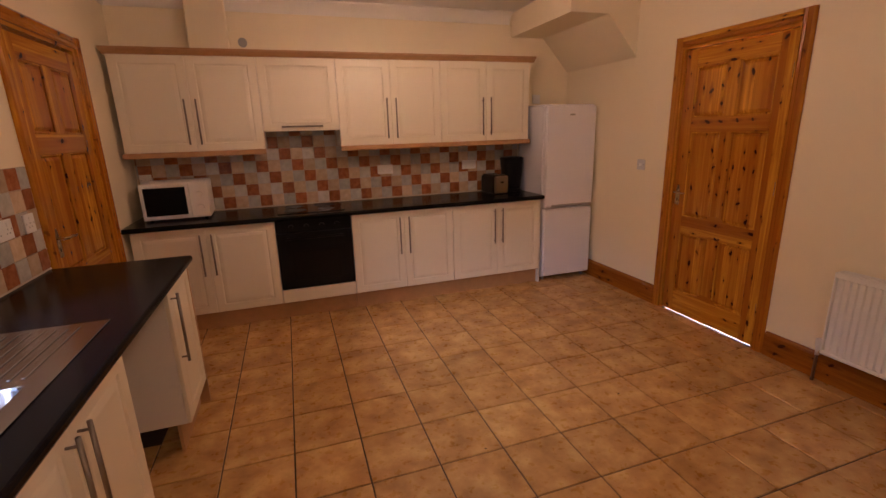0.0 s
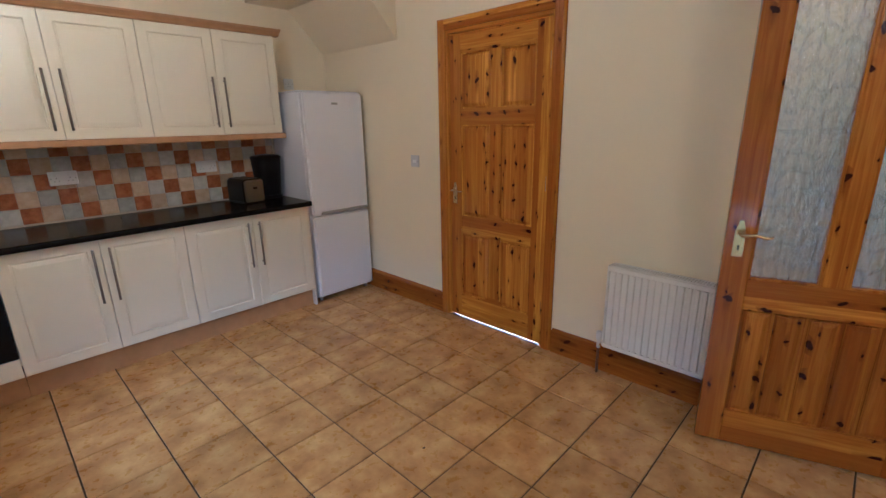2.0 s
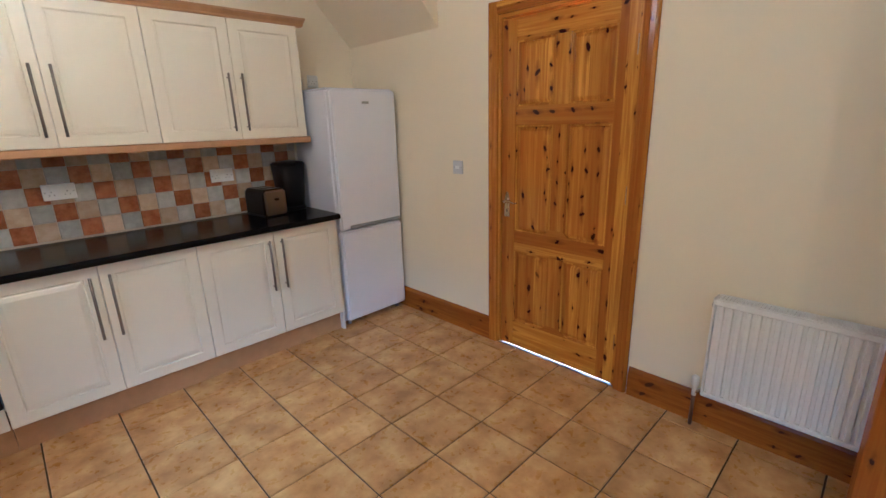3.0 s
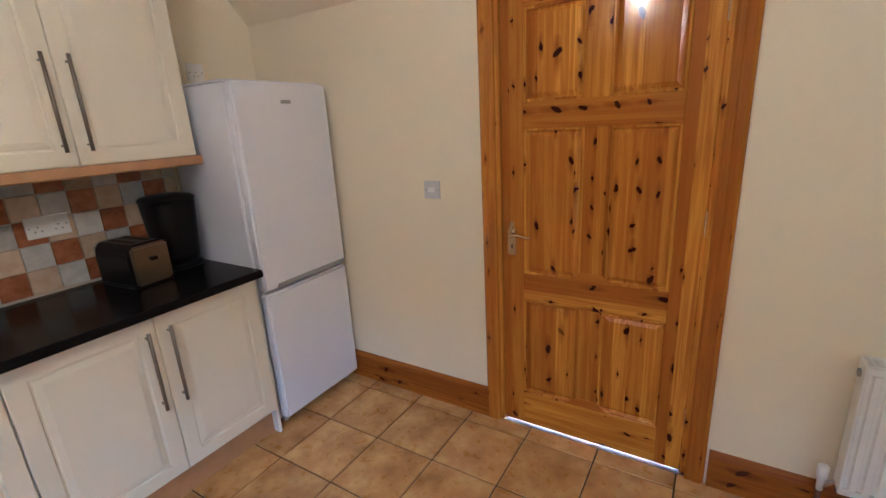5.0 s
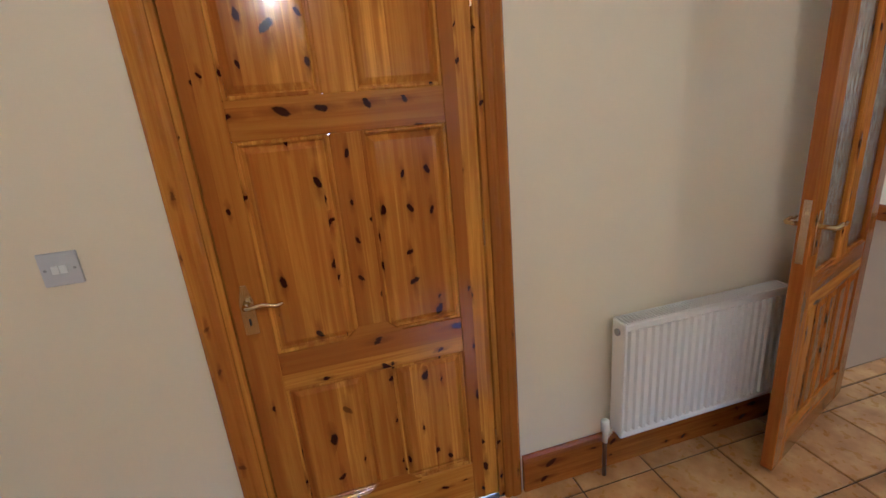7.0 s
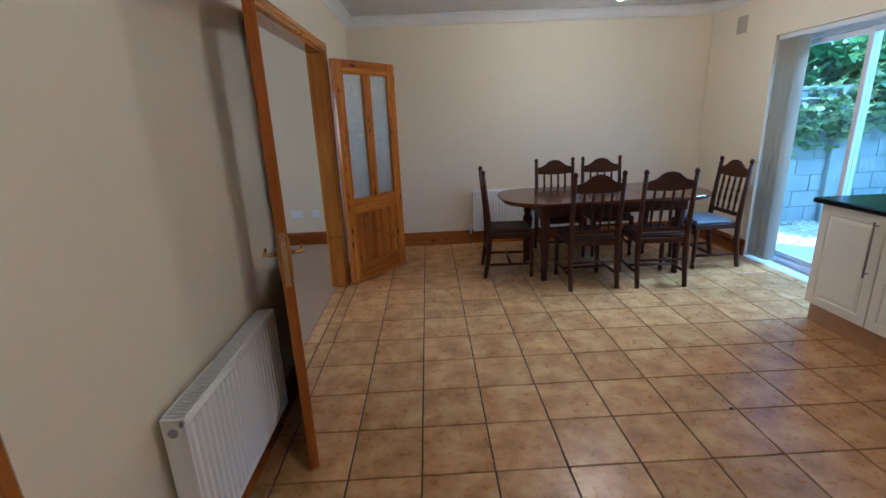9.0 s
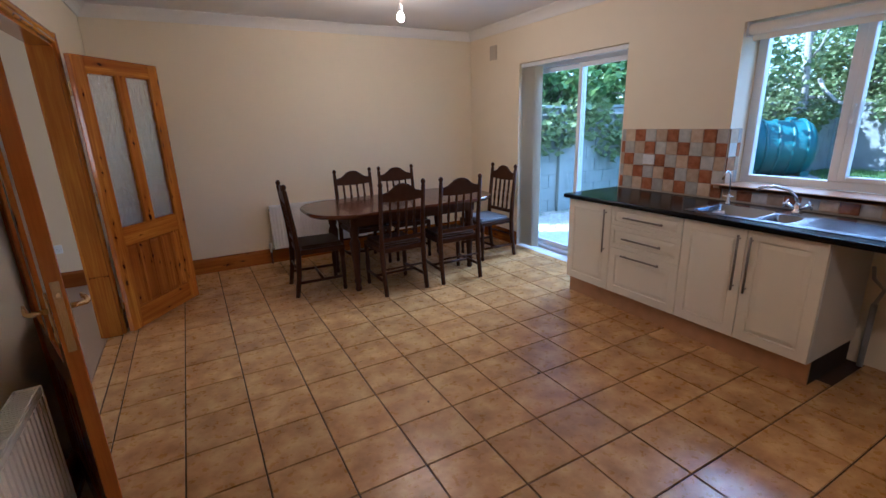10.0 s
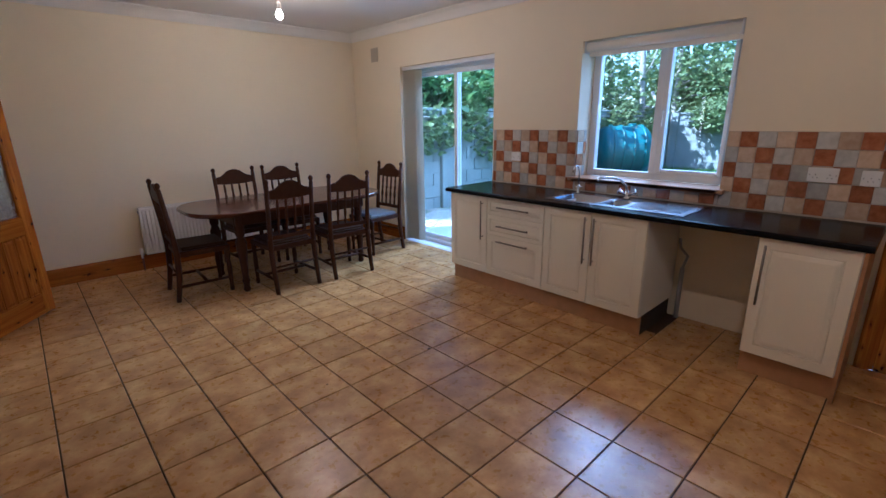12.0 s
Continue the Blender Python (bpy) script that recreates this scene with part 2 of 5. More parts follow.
def foliage(name, c1, c2, through_=.45):
    m, t, b = nodes(name)
    g = t.nodes.new("ShaderNodeNewGeometry")
    n1 = noise_tex(t, g.outputs["Position"], 1.3, 3)
    c = mixc(t, g.outputs["Random Per Island"], c1, c2)
    c = mixc(t, n1, c, tuple(x * .7 for x in c2))
    t.links.new(c, b.inputs["Base Color"])
    b.inputs["Roughness"].default_value = .45
    b.inputs["Transmission Weight"].default_value = 0
    tl, mx, out = t.nodes.new("ShaderNodeBsdfTranslucent"), t.nodes.new("ShaderNodeMixShader"), t.nodes["Material Output"]
    t.links.new(c, tl.inputs[0])
    mx.inputs[0].default_value = through_
    t.links.new(b.outputs[0], mx.inputs[1])
    t.links.new(tl.outputs[0], mx.inputs[2])
    t.links.new(mx.outputs[0], out.inputs[0])
    return m


def speckled(name, c1, c2, scale, rough=.9, bumps=.5):
    m, t, b = nodes(name)
    v = coords(t)
    a, n = noise_tex(t, v, scale, 6, .7), noise_tex(t, v, scale / 14, 3)
    c = mixc(t, ramp(t, a, [(.38, (0, 0, 0)), (.64, (1, 1, 1))]), c1, c2)
    c = mixc(t, ramp(t, n, [(.4, (0, 0, 0)), (.7, (.5, .5, .5))]), c, tuple(x * .7 for x in c1))
    t.links.new(c, b.inputs["Base Color"])
    b.inputs["Roughness"].default_value = rough
    bump(t, b, a, bumps, .01)
    return m


M_WALL = paint_wall("cream_wall_paint", (.81, .718, .53))
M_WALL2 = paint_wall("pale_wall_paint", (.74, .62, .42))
M_CEIL = paint_wall("white_ceiling_paint", (.78, .76, .72))
M_COVE = plain("coving_white", (.80, .78, .73), .5, vary=.04)
M_PINE_Z, M_PINE_Y, M_PINE_X = pine("varnished_pine_upright", "z", tone=(.92, .90, .68)), pine("varnished_pine_rail", "y", tone=(.92, .90, .68)), pine("varnished_pine_cross", "x", tone=(.92, .90, .68))
M_PANEL = pine("varnished_pine_panel", "z", .062, (.96, .93, .68))
M_ARCH = pine("varnished_pine_moulding", "z", .30, (.88, .84, .65), knots=.5)
# Darker, redder pine for the glazed doors, darkest on their lower boards.
M_DARKPINE_Z, M_DARKPINE_Y = pine("darker_pine_upright", "z", tone=(.76, .63, .45)), pine("darker_pine_rail", "y", tone=(.78, .66, .45))
M_DARKPINE_P = pine("darker_pine_board", "z", .11, (.68, .55, .38))
M_SKIRT_Y, M_SKIRT_X = pine("pine_skirting_y", "y", .5, (.54, .42, .35), .26, .9), pine("pine_skirting_x", "x", .5, (.54, .42, .35), .26, .9)
M_OAK = plain("beech_effect_trim", (.47, .265, .115), .42, vary=.25, scale=14)
M_OAKY = plain("beech_effect_trim_end", (.44, .24, .10), .42, vary=.25, scale=14)
M_CREAM = plain("cream_vinyl_door", (.76, .71, .58), .34, vary=.035, bumps=.05)
M_CARC = plain("white_board", (.74, .72, .67), .5, vary=.05)
M_WORK = plain("black_laminate", (.006, .006, .007), .20, vary=.35, scale=40, bumps=.10, fine=300)
M_STEEL = plain("brushed_steel", (.25, .225, .195), .30, 1.0, vary=.08, scale=60)
M_CHROME = plain("polished_chrome", (.80, .80, .80), .08, 1.0, vary=.03)
M_BRASS = plain("worn_brass", (.70, .52, .24), .26, 1.0, vary=.12, scale=30)
M_SINK = plain("satin_stainless", (.42, .43, .45), .24, 1.0, vary=.06, scale=8)
M_FRIDGE = plain("white_appliance_enamel", (.75, .755, .83), .25, vary=.02, bumps=.03)
M_GREY = plain("grey_plastic", (.30, .30, .31), .4)
M_BLACK = plain("black_plastic", (.007, .007, .008), .3, vary=.2)
M_BGLASS = plain("black_oven_glass", (.008, .008, .009), .08, vary=.2, bumps=0)
M_WHITE = plain("white_plastic", (.78, .78, .77), .35, vary=.03)
M_PLATE = plain("pale_grey_plastic", (.56, .555, .57), .35, vary=.03)
M_UPVC = plain("white_upvc", (.80, .81, .82), .3, vary=.03)
M_RAD = plain("radiator_enamel", (.80, .79, .76), .32, vary=.03)
M_COPPER = plain("dark_copper_pipe", (.16, .08, .045), .45, .6, vary=.3, scale=20)
# Near-black for crumbs and joints, and for shade inside holes and the plinth gap.
M_DARK = plain("void_shade_and_crumb", (.03, .025, .02), .8, vary=.2)
M_GROUT = plain("floor_grout", (.060, .036, .024), .85, vary=.3, scale=9)
M_WGROUT = plain("wall_grout", (.50, .42, .33), .8, vary=.1, scale=9)
M_FTILE = floor_tile_mat()
M_TERRA = wall_tile_mat("terracotta_tile", (.26, .085, .032), (.42, .172, .074))
M_CRTILE = wall_tile_mat("cream_tile", (.50, .36, .235), (.62, .48, .34))
M_GRTILE = wall_tile_mat("pale_grey_tile", (.43, .415, .38), (.56, .54, .50))
M_MAHOG = plain("dark_polished_mahogany", (.056, .0200, .0075), .42, vary=.45, scale=12)
M_MAHOG2 = plain("mahogany_tabletop", (.090, .028, .012), .20, vary=.4, scale=7, coat=.25)
M_LEATHER = plain("dark_brown_leather", (.055, .030, .016), .5, vary=.3, scale=14, bumps=.3)
# Pale blue-grey colour stands in for daylight reflected off a dark seat.
M_SEATSHEEN = plain("seat_with_painted_sheen", (.34, .36, .38), .7, vary=.2, scale=30, bumps=.3)
M_SOFA = plain("black_leather", (.014, .015, .019), .35, vary=.3, scale=10, bumps=.3)
M_BLIND = foliage("cream_blind_fabric", (.90, .86, .74), (.88, .84, .72), .6)
M_WORK.node_tree.nodes["Principled BSDF"].inputs["Specular IOR Level"].default_value = .09
M_VENT = plain("dusty_cream_vent", (.50, .44, .33), .6, vary=.1)
M_ROLLER = plain("cream_roller_fabric", (.84, .80, .70), .7, vary=.03)
for m_, sp_ in ((M_BLACK, .12), (M_BGLASS, .15), (M_MAHOG, .12), (M_MAHOG2, .25), (M_LEATHER, .1)):
    m_.node_tree.nodes["Principled BSDF"].inputs["Specular IOR Level"].default_value = sp_
M_CLEAR, M_OBSC = glass_clear("clear_glass"), glass_textured("pressed_obscure_glass")
M_BULB = emit("glowing_bulb_glass", (1.0, .74, .45), 30.0)
M_CARPET = speckled("beige_carpet", (.30, .21, .13), (.42, .31, .21), 180, .95, .4)
M_BLOCK = speckled("grey_concrete_block", (.20, .215, .20), (.33, .345, .33), 40, .9, .3)
M_PATIO = speckled("patio_concrete", (.42, .42, .40), (.58, .57, .54), 25, .85, .3)
M_GRASS = speckled("lawn_base", (.035, .085, .02), (.07, .13, .03), 30, .95, .6)
M_BLADE = foliage("grass_blades", (.06, .15, .03), (.12, .22, .05))
M_LEAF1 = foliage("sycamore_leaves", (.06, .15, .05), (.17, .27, .08))
M_LEAF2 = foliage("hedge_leaves", (.11, .19, .07), (.32, .38, .16))
M_BARK = speckled("pale_bark", (.30, .27, .23), (.50, .46, .40), 30, .9, .5)
M_TANK = plain("dark_green_polythene", (.025, .115, .125), .45, vary=.2, scale=3)
M_PEBBLE = speckled("pebbles", (.30, .27, .23), (.55, .52, .46), 8, .8, .2)
M_RENDER = speckled("wall_render_outside", (.50, .47, .42), (.58, .55, .49), 30, .9, .2)


# ---- mesh tools ----
def mesh_of(name, bm, mat, smooth=False):
    me = bpy.data.meshes.new(name)
    bm.normal_update()
    bm.to_mesh(me)
    bm.free()
    me.materials.append(mat)
    if smooth:
        for p in me.polygons:
            p.use_smooth = True
    return me


def part(name, bm, mat, parent=None, label="", smooth=False, kind=""):
    ob = new(name, mesh_of(name, bm, mat, smooth))
    if parent is not None:
        ob.parent = parent
    return tagged(ob, label, kind=kind)


def thing(name, label, category, loc=(0, 0, 0), turn=0.0, group=""):
    e = new(name)
    e.location, e.rotation_euler = loc, (0, 0, radians(turn))
    e.empty_display_size = .1
    return tagged(e, label, category, group)


def box(x0, x1, y0, y1, z0, z1, bev=0.0, bm=None, seg=1):
    own = bm is None
    b2 = bmesh.new()
    m = Matrix.Translation(((x0 + x1) / 2, (y0 + y1) / 2, (z0 + z1) / 2)) @ Matrix.Diagonal((abs(x1 - x0), abs(y1 - y0), abs(z1 - z0), 1))
    bmesh.ops.create_cube(b2, size=1, matrix=m)
    if bev:
        bmesh.ops.bevel(b2, geom=b2.edges[:], offset=bev, segments=seg, affect="EDGES")
    if own:
        return b2
    join(bm, b2)
    return bm


def join(bm, b2):
    me = bpy.data.meshes.new("tmp")
    b2.to_mesh(me)
    b2.free()
    bm.from_mesh(me)
    bpy.data.meshes.remove(me)


def cyl(p, q, r, r2=None, n=12, bm=None):
    own = bm is None
    b2 = bmesh.new()
    p, q = Vector(p), Vector(q)
    d = q - p
    m = Matrix.Translation((p + q) / 2) @ d.to_track_quat("Z", "Y").to_matrix().to_4x4()
    bmesh.ops.create_cone(b2, cap_ends=True, segments=n, radius1=r, radius2=r if r2 is None else r2, depth=d.length, matrix=m)
    if own:
        return b2
    join(bm, b2)
    return bm


def lathe(profile, n=12, m=None, bm=None):
    """profile: (radius, z) from bottom to top."""
    b2 = bmesh.new()
    rings = []
    for r, z in profile:
        rings.append([b2.verts.new((r * math.cos(2 * math.pi * k / n), r * math.sin(2 * math.pi * k / n), z)) for k in range(n)])
    for a, b in zip(rings, rings[1:]):
        for k in range(n):
            b2.faces.new((a[k], a[(k + 1) % n], b[(k + 1) % n], b[k]))
    b2.faces.new(rings[0][::-1])
    b2.faces.new(rings[-1])
    if m is not None:
        b2.transform(m)
    if bm is None:
        return b2
    join(bm, b2)
    return bm


def tube(points, r, n=8, bm=None):
    """A round bar along a line of points."""
    b2 = bmesh.new()
    P = [Vector(p) for p in points]
    rings, up = [], None
    for i, p in enumerate(P):
        d = (P[min(i + 1, len(P) - 1)] - P[max(i - 1, 0)]).normalized()
        if up is None:
            up = d.orthogonal().normalized()
        up = (up - d * up.dot(d)).normalized()
        s = d.cross(up)
        rr = r[i] if isinstance(r, (list, tuple)) else r
        rings.append([b2.verts.new(p + rr * (math.cos(2 * math.pi * k / n) * up + math.sin(2 * math.pi * k / n) * s)) for k in range(n)])
    for a, b in zip(rings, rings[1:]):
        for k in range(n):
            b2.faces.new((a[k], a[(k + 1) % n], b[(k + 1) % n], b[k]))
    b2.faces.new(rings[0][::-1])
    b2.faces.new(rings[-1])
    if bm is None:
        return b2
    join(bm, b2)
    return bm


def prism(outline, axis, a0, a1, bev=0.0):
    """A closed outline of (u, v) pushed along an axis: x: (y, z), y: (x, z), z: (x, y)."""
    b2 = bmesh.new()

    def at(u, v, w):
        return {"x": (w, u, v), "y": (u, w, v), "z": (u, v, w)}[axis]
    lo, hi = [b2.verts.new(at(u, v, a0)) for u, v in outline], [b2.verts.new(at(u, v, a1)) for u, v in outline]
    n = len(outline)
    b2.faces.new(lo[::-1])
    b2.faces.new(hi)
    for k in range(n):
        b2.faces.new((lo[k], lo[(k + 1) % n], hi[(k + 1) % n], hi[k]))
    bmesh.ops.recalc_face_normals(b2, faces=b2.faces[:])
    if bev:
        bmesh.ops.bevel(b2, geom=b2.edges[:], offset=bev, segments=1, affect="EDGES")
    return b2


def raised(u0, u1, v0, v1, back, face, rim, proud, axis, curve_top=0.0, curve_bot=0.0):
    """A raised and fielded panel on the plane axis = face; its back lies at back."""
    b2 = bmesh.new()

    def at(u, v, w):
        return (w, u, v) if axis == "x" else (u, w, v)
    s = 1 if face > back else -1
    rings = []
    for inset, w in ((0, back), (0, face), (rim, face), (rim + .004, face - s * .004), (rim + .022, face + s * proud)):
        a, b, c, d = u0 + inset, u1 - inset, v0 + inset, v1 - inset
        rings.append([b2.verts.new(at(*p, w)) for p in ((a, c), (b, c), (b, d), (a, d))])
    for A, B in zip(rings, rings[1:]):
        for k in range(4):
            b2.faces.new((A[k], A[(k + 1) % 4], B[(k + 1) % 4], B[k]))
    b2.faces.new(rings[0][::-1])
    b2.faces.new(rings[-1])
    bmesh.ops.recalc_face_normals(b2, faces=b2.faces[:])
    return b2


def structure(name, bm, mat, label=""):
    return tagged(part(name, bm, mat), label, kind="structure")


# ---- room shell ----
XE, XW, YN, YS, ZC = 0.0, WX, .70, -6.30, 2.57
T = .12
TW = .30


def wall_x(x0, x1, y0, y1, z1, holes, name, mat, label):
    """A wall along y, between x0 and x1, with holes (ya, yb, za, zb)."""
    bm = bmesh.new()
    y = y0
    for ya, yb, za, zb in sorted(holes):
        box(x0, x1, y, ya, -.05, z1, bm=bm)
        if za > 0:
            box(x0, x1, ya, yb, -.05, za, bm=bm)
        box(x0, x1, ya, yb, zb, z1, bm=bm)
        y = yb
    box(x0, x1, y, y1, -.05, z1, bm=bm)
    return structure(name, bm, mat, label)


D1 = (-1.640, -.787, 2.045)      # hall door opening
DD = (-5.00, -3.36, 2.07)       # double door opening
SDW = (-5.30, -3.84, 2.09)      # sliding patio door
WIN = (-2.91, -1.78, .99, 2.075)
BD = (-.850, .0, 2.06)           # pine door beside the sink run
wall_x(XE, XE + T, YS - T, YN + T, ZC, [(D1[0], D1[1], 0, D1[2]), (DD[0], DD[1], 0, DD[2])], "wall_east", M_WALL, "cream painted wall with pine doors")
wall_x(XW - TW, XW, YS - T, YN + T, ZC, [(SDW[0], SDW[1], 0, SDW[2]), (WIN[0], WIN[1], WIN[2], WIN[3]), (BD[0], BD[1], 0, BD[2])], "wall_west", M_WALL, "cream painted outside wall with window and patio door")
structure("wall_north", box(XW, XE, YN, YN + T, -.05, ZC), M_WALL, "cream painted kitchen wall")
structure("wall_south", box(XW, XE, YS - T, YS, -.05, ZC), M_WALL, "plain cream painted dining wall")
structure("ceiling", box(XW - TW, 6.1, YS - T - .3, YN + T, ZC, ZC + .1), M_CEIL, "white painted ceiling")
structure("floor_bed", box(XW, XE + .10, YS, YN, -.12, -.006), M_GROUT, "dark floor grout")


def coving(name, pts_u, axis):
    bm = bmesh.new()
    prof = [(0, -.10), (.012, -.10), (.018, -.085), (.030, -.062), (.052, -.036), (.078, -.018), (.088, -.014), (.088, 0), (0, 0)]
    for side, a0, a1 in pts_u:
        out = [((side[0] + side[1] * u), ZC - .003 + v) for u, v in prof]
        join(bm, prism(out, axis, a0, a1))
    return structure(name, bm, M_COVE, "white plaster coving")


coving("trim_coving_long", [((XE - .001, -1), YS, -.34), ((XW + .001, 1), YS, YN)], "y")
coving("trim_coving_cross", [((YS + .001, 1), XW, XE), ((YN - .001, -1), XW, -.68)], "x")

# boxed-in underside of the stairs in the corner by the fridge
bm = prism([(-.001, 2.04), (-.30, 2.357), (-.655, 2.357), (-.655, ZC - .002), (-.001, ZC - .002)], "y", -.305, YN - .001)
structure("ceiling_stair_soffit", bm, M_WALL, "cream painted sloping underside of a staircase")
structure("wall_chase", box(-3.48, -3.20, .58, YN - .001, 2.16, ZC - .002, .004), M_WALL, "cream boxed pipe chase")

# skirting boards
def skirt(name, runs, axis):
    bm = bmesh.new()
    for base, s, a0, a1 in runs:
        prof = [(base, 0), (base + s * .019, 0), (base + s * .019, .135), (base + s * .013, .150), (base + s * .006, .160), (base, .163)]
        join(bm, prism([(u, z) for u, z in prof], axis, a0, a1))
    return structure(name, bm, M_SKIRT_Y if axis == "y" else M_SKIRT_X, "dark stained pine skirting board")


skirt("baseboard_east", [(XE - .001, -1, -.738, YN - .001), (XE - .001, -1, -3.285, -1.707), (XE - .001, -1, YS + .001, -5.075)], "y")
skirt("baseboard_south", [(YS + .001, 1, XW + .02, XE - .021)], "x")
skirt("baseboard_west", [(XW + .001, 1, YS + .021, SDW[0] - .002)], "y")


# ---- doors ----
def door_frame(name, wall_face, depth, y0, y1, top, room_side, label, both=True, stop=True):
    """Lining and architraves of an opening in a wall along y. room_side: -1 when the room lies towards lower x."""
    th = thing(name, label, "door frame")
    s = room_side
    a, b = wall_face + s * .001, wall_face - s * (depth - .001)
    lo, hi = min(a, b), max(a, b)
    part("jamb", box(lo, hi, y0, y0 + .030, 0, top, .002), M_PINE_Z, th)
    part("jamb", box(lo, hi, y1 - .030, y1, 0, top, .002), M_PINE_Z, th)
    part("head", box(lo, hi, y0 + .030, y1 - .030, top - .030, top, .002), M_PINE_Y, th)
    sx = wall_face - s * .056
    q0, q1 = min(sx, sx - s * .03), max(sx, sx - s * .03)
    if stop:
        part("stop", box(q0, q1, y0 + .030, y0 + .046, 0, top - .03, .002), M_PINE_Z, th)
        part("stop", box(q0, q1, y1 - .046, y1 - .030, 0, top - .03, .002), M_PINE_Z, th)
        part("stop_head", box(q0, q1, y0 + .046, y1 - .046, top - .056, top - .030, .002), M_PINE_Y, th)
    W = .070
    for face, sg in ((wall_face, s), (wall_face - s * depth, -s)) if both else ((wall_face, s),):
        def arch(u):
            return [(0, 0), (0, .014), (.010, .020), (.026, .017), (.032, .022), (.056, .022), (.066, .014), (W, .008), (W, 0)]
        for edge, dr in ((y0 + .012, -1), (y1 - .012, 1)):
            out = [(face + sg * (d + .001), edge + dr * u) for u, d in arch(0)]
            part("architrave", prism(out, "z", 0, top + W - .014), M_ARCH, th, smooth=False)
        out = [(face + sg * (d + .0015), top - .012 + u) for u, d in arch(0)]
        part("architrave_head", prism(out, "y", y0 + .012, y1 - .012), M_PINE_Y, th)
    return th


def lever_set(parent, x, y, z, s, toward):
    """Brass lever handle on a plate. s: the way out of the door along x; toward: the way of the lever along y."""
    h = part("handle", prism([(y - .020, z - .085), (y + .020, z - .085), (y + .020, z + .02), (y + .012, z + .05), (y + .008, z + .07), (y - .008, z + .07), (y - .012, z + .05), (y - .020, z + .02)], "x", min(x, x + s * .005), max(x, x + s * .005), .001), M_BRASS, parent, "brass handle plate with a keyhole")
    pts = [(x + s * .004, y, z + .015), (x + s * .045, y, z + .015), (x + s * .052, y + toward * .012, z + .015), (x + s * .052, y + toward * .05, z + .020), (x + s * .050, y + toward * .085, z + .010), (x + s * .050, y + toward * .105, z + .016)]
    part("lever", tube(pts, [.009, .008, .008, .007, .006, .005], 8), M_BRASS, h, "curved brass lever", True)
    part("keyhole", box(min(x + s * .005, x + s * .0065), max(x + s * .005, x + s * .0065), y - .003, y + .003, z - .055, z - .035), M_DARK, h)
    return h


def hinges(parent, x, y, zs):
    for z in zs:
        part("hinge", cyl((x, y, z - .045), (x, y, z + .045), .0065, n=8), M_BRASS, parent, "brass butt hinge")


def six_panel_door(name, label, w, h, t, handle_side=1, knob_face=1):
    """A leaf in the plane x = 0 .. t, hinge edge at y = 0, running to y = w; the show face is x = t side."""
    th = thing(name, label, "door")
    st, z0 = .098, .010
    part("stile", box(0, t, 0, st, z0, h, .002), M_PINE_Z, th)
    part("stile", box(0, t, w - st, w, z0, h, .002), M_PINE_Z, th)
    rails = [(z0, .185), (.665, .795), (1.430, 1.535), (h - .115, h)]
    for a, b in rails:
        part("rail", box(.001, t - .0005, st, w - st, a, b, .002), M_PINE_Y, th)
    mu = .088
    for a, b in ((.185, .665), (.795, 1.43), (1.535, h - .115)):
        part("muntin", box(.001, t - .0008, w / 2 - mu / 2, w / 2 + mu / 2, a, b, .002), M_PINE_Z, th)
        for ya, yb in ((st, w / 2 - mu / 2), (w / 2 + mu / 2, w - st)):
            part("panel", raised(ya, yb, a, b, .012, t - .012, .012, .006, "x"), M_PANEL, th)
            bm = bmesh.new()
            for p in (((ya, ya + .011), (a, b)), ((yb - .011, yb), (a, b)), ((ya + .011, yb - .011), (a, a + .011)), ((ya + .011, yb - .011), (b - .011, b))):
                box(t - .012, t - .002, p[0][0], p[0][1], p[1][0], p[1][1], .003, bm=bm)
            part("bead", bm, M_PINE_Z, th)
    # shaped brackets where the middle bar meets the rails
    for zc, up in ((.795, 1), (.185, 1)):
        out = [(w / 2 - mu / 2 - .055, zc), (w / 2 - mu / 2 - .03, zc + .012), (w / 2 - mu / 2, zc + .04), (w / 2 + mu / 2, zc + .04), (w / 2 + mu / 2 + .03, zc + .012), (w / 2 + mu / 2 + .055, zc)]
        part("shaped_foot", prism(out, "x", t - .011, t + .0012), M_PINE_Y, th)
    return th


# hall door, hinged on its south side
door_frame("door_1", XE, T, D1[0], D1[1], D1[2], -1, "knotty pine door frame with moulded architrave")
leaf = six_panel_door("hall_door", "closed varnished knotty pine six-panel door in a cream wall", .787, 2.0, .040)
leaf.location, leaf.rotation_euler = (.050, -.820, 0), (0, 0, radians(180))
lever_set(leaf, .040, .045, .965, 1, 1)
hinges(leaf, .043, .789, (.27, 1.08, 1.78))

# back door in the west wall, closed
door_frame("door_2", XW, TW, BD[0], BD[1], BD[2], 1, "pine door frame with moulded architrave", False)
leaf = six_panel_door("back_door", "closed varnished pine six-panel door beside the kitchen units", .788, 2.01, .040)
leaf.location = (XW - .045, BD[0] + .031, 0)
lever_set(leaf, .040, .050, .985, 1, 1)

# double doors to the living room
fr = door_frame("door_3", XE, T, DD[0], DD[1], DD[2], -1, "pine frame of a double doorway to the living room", stop=False)


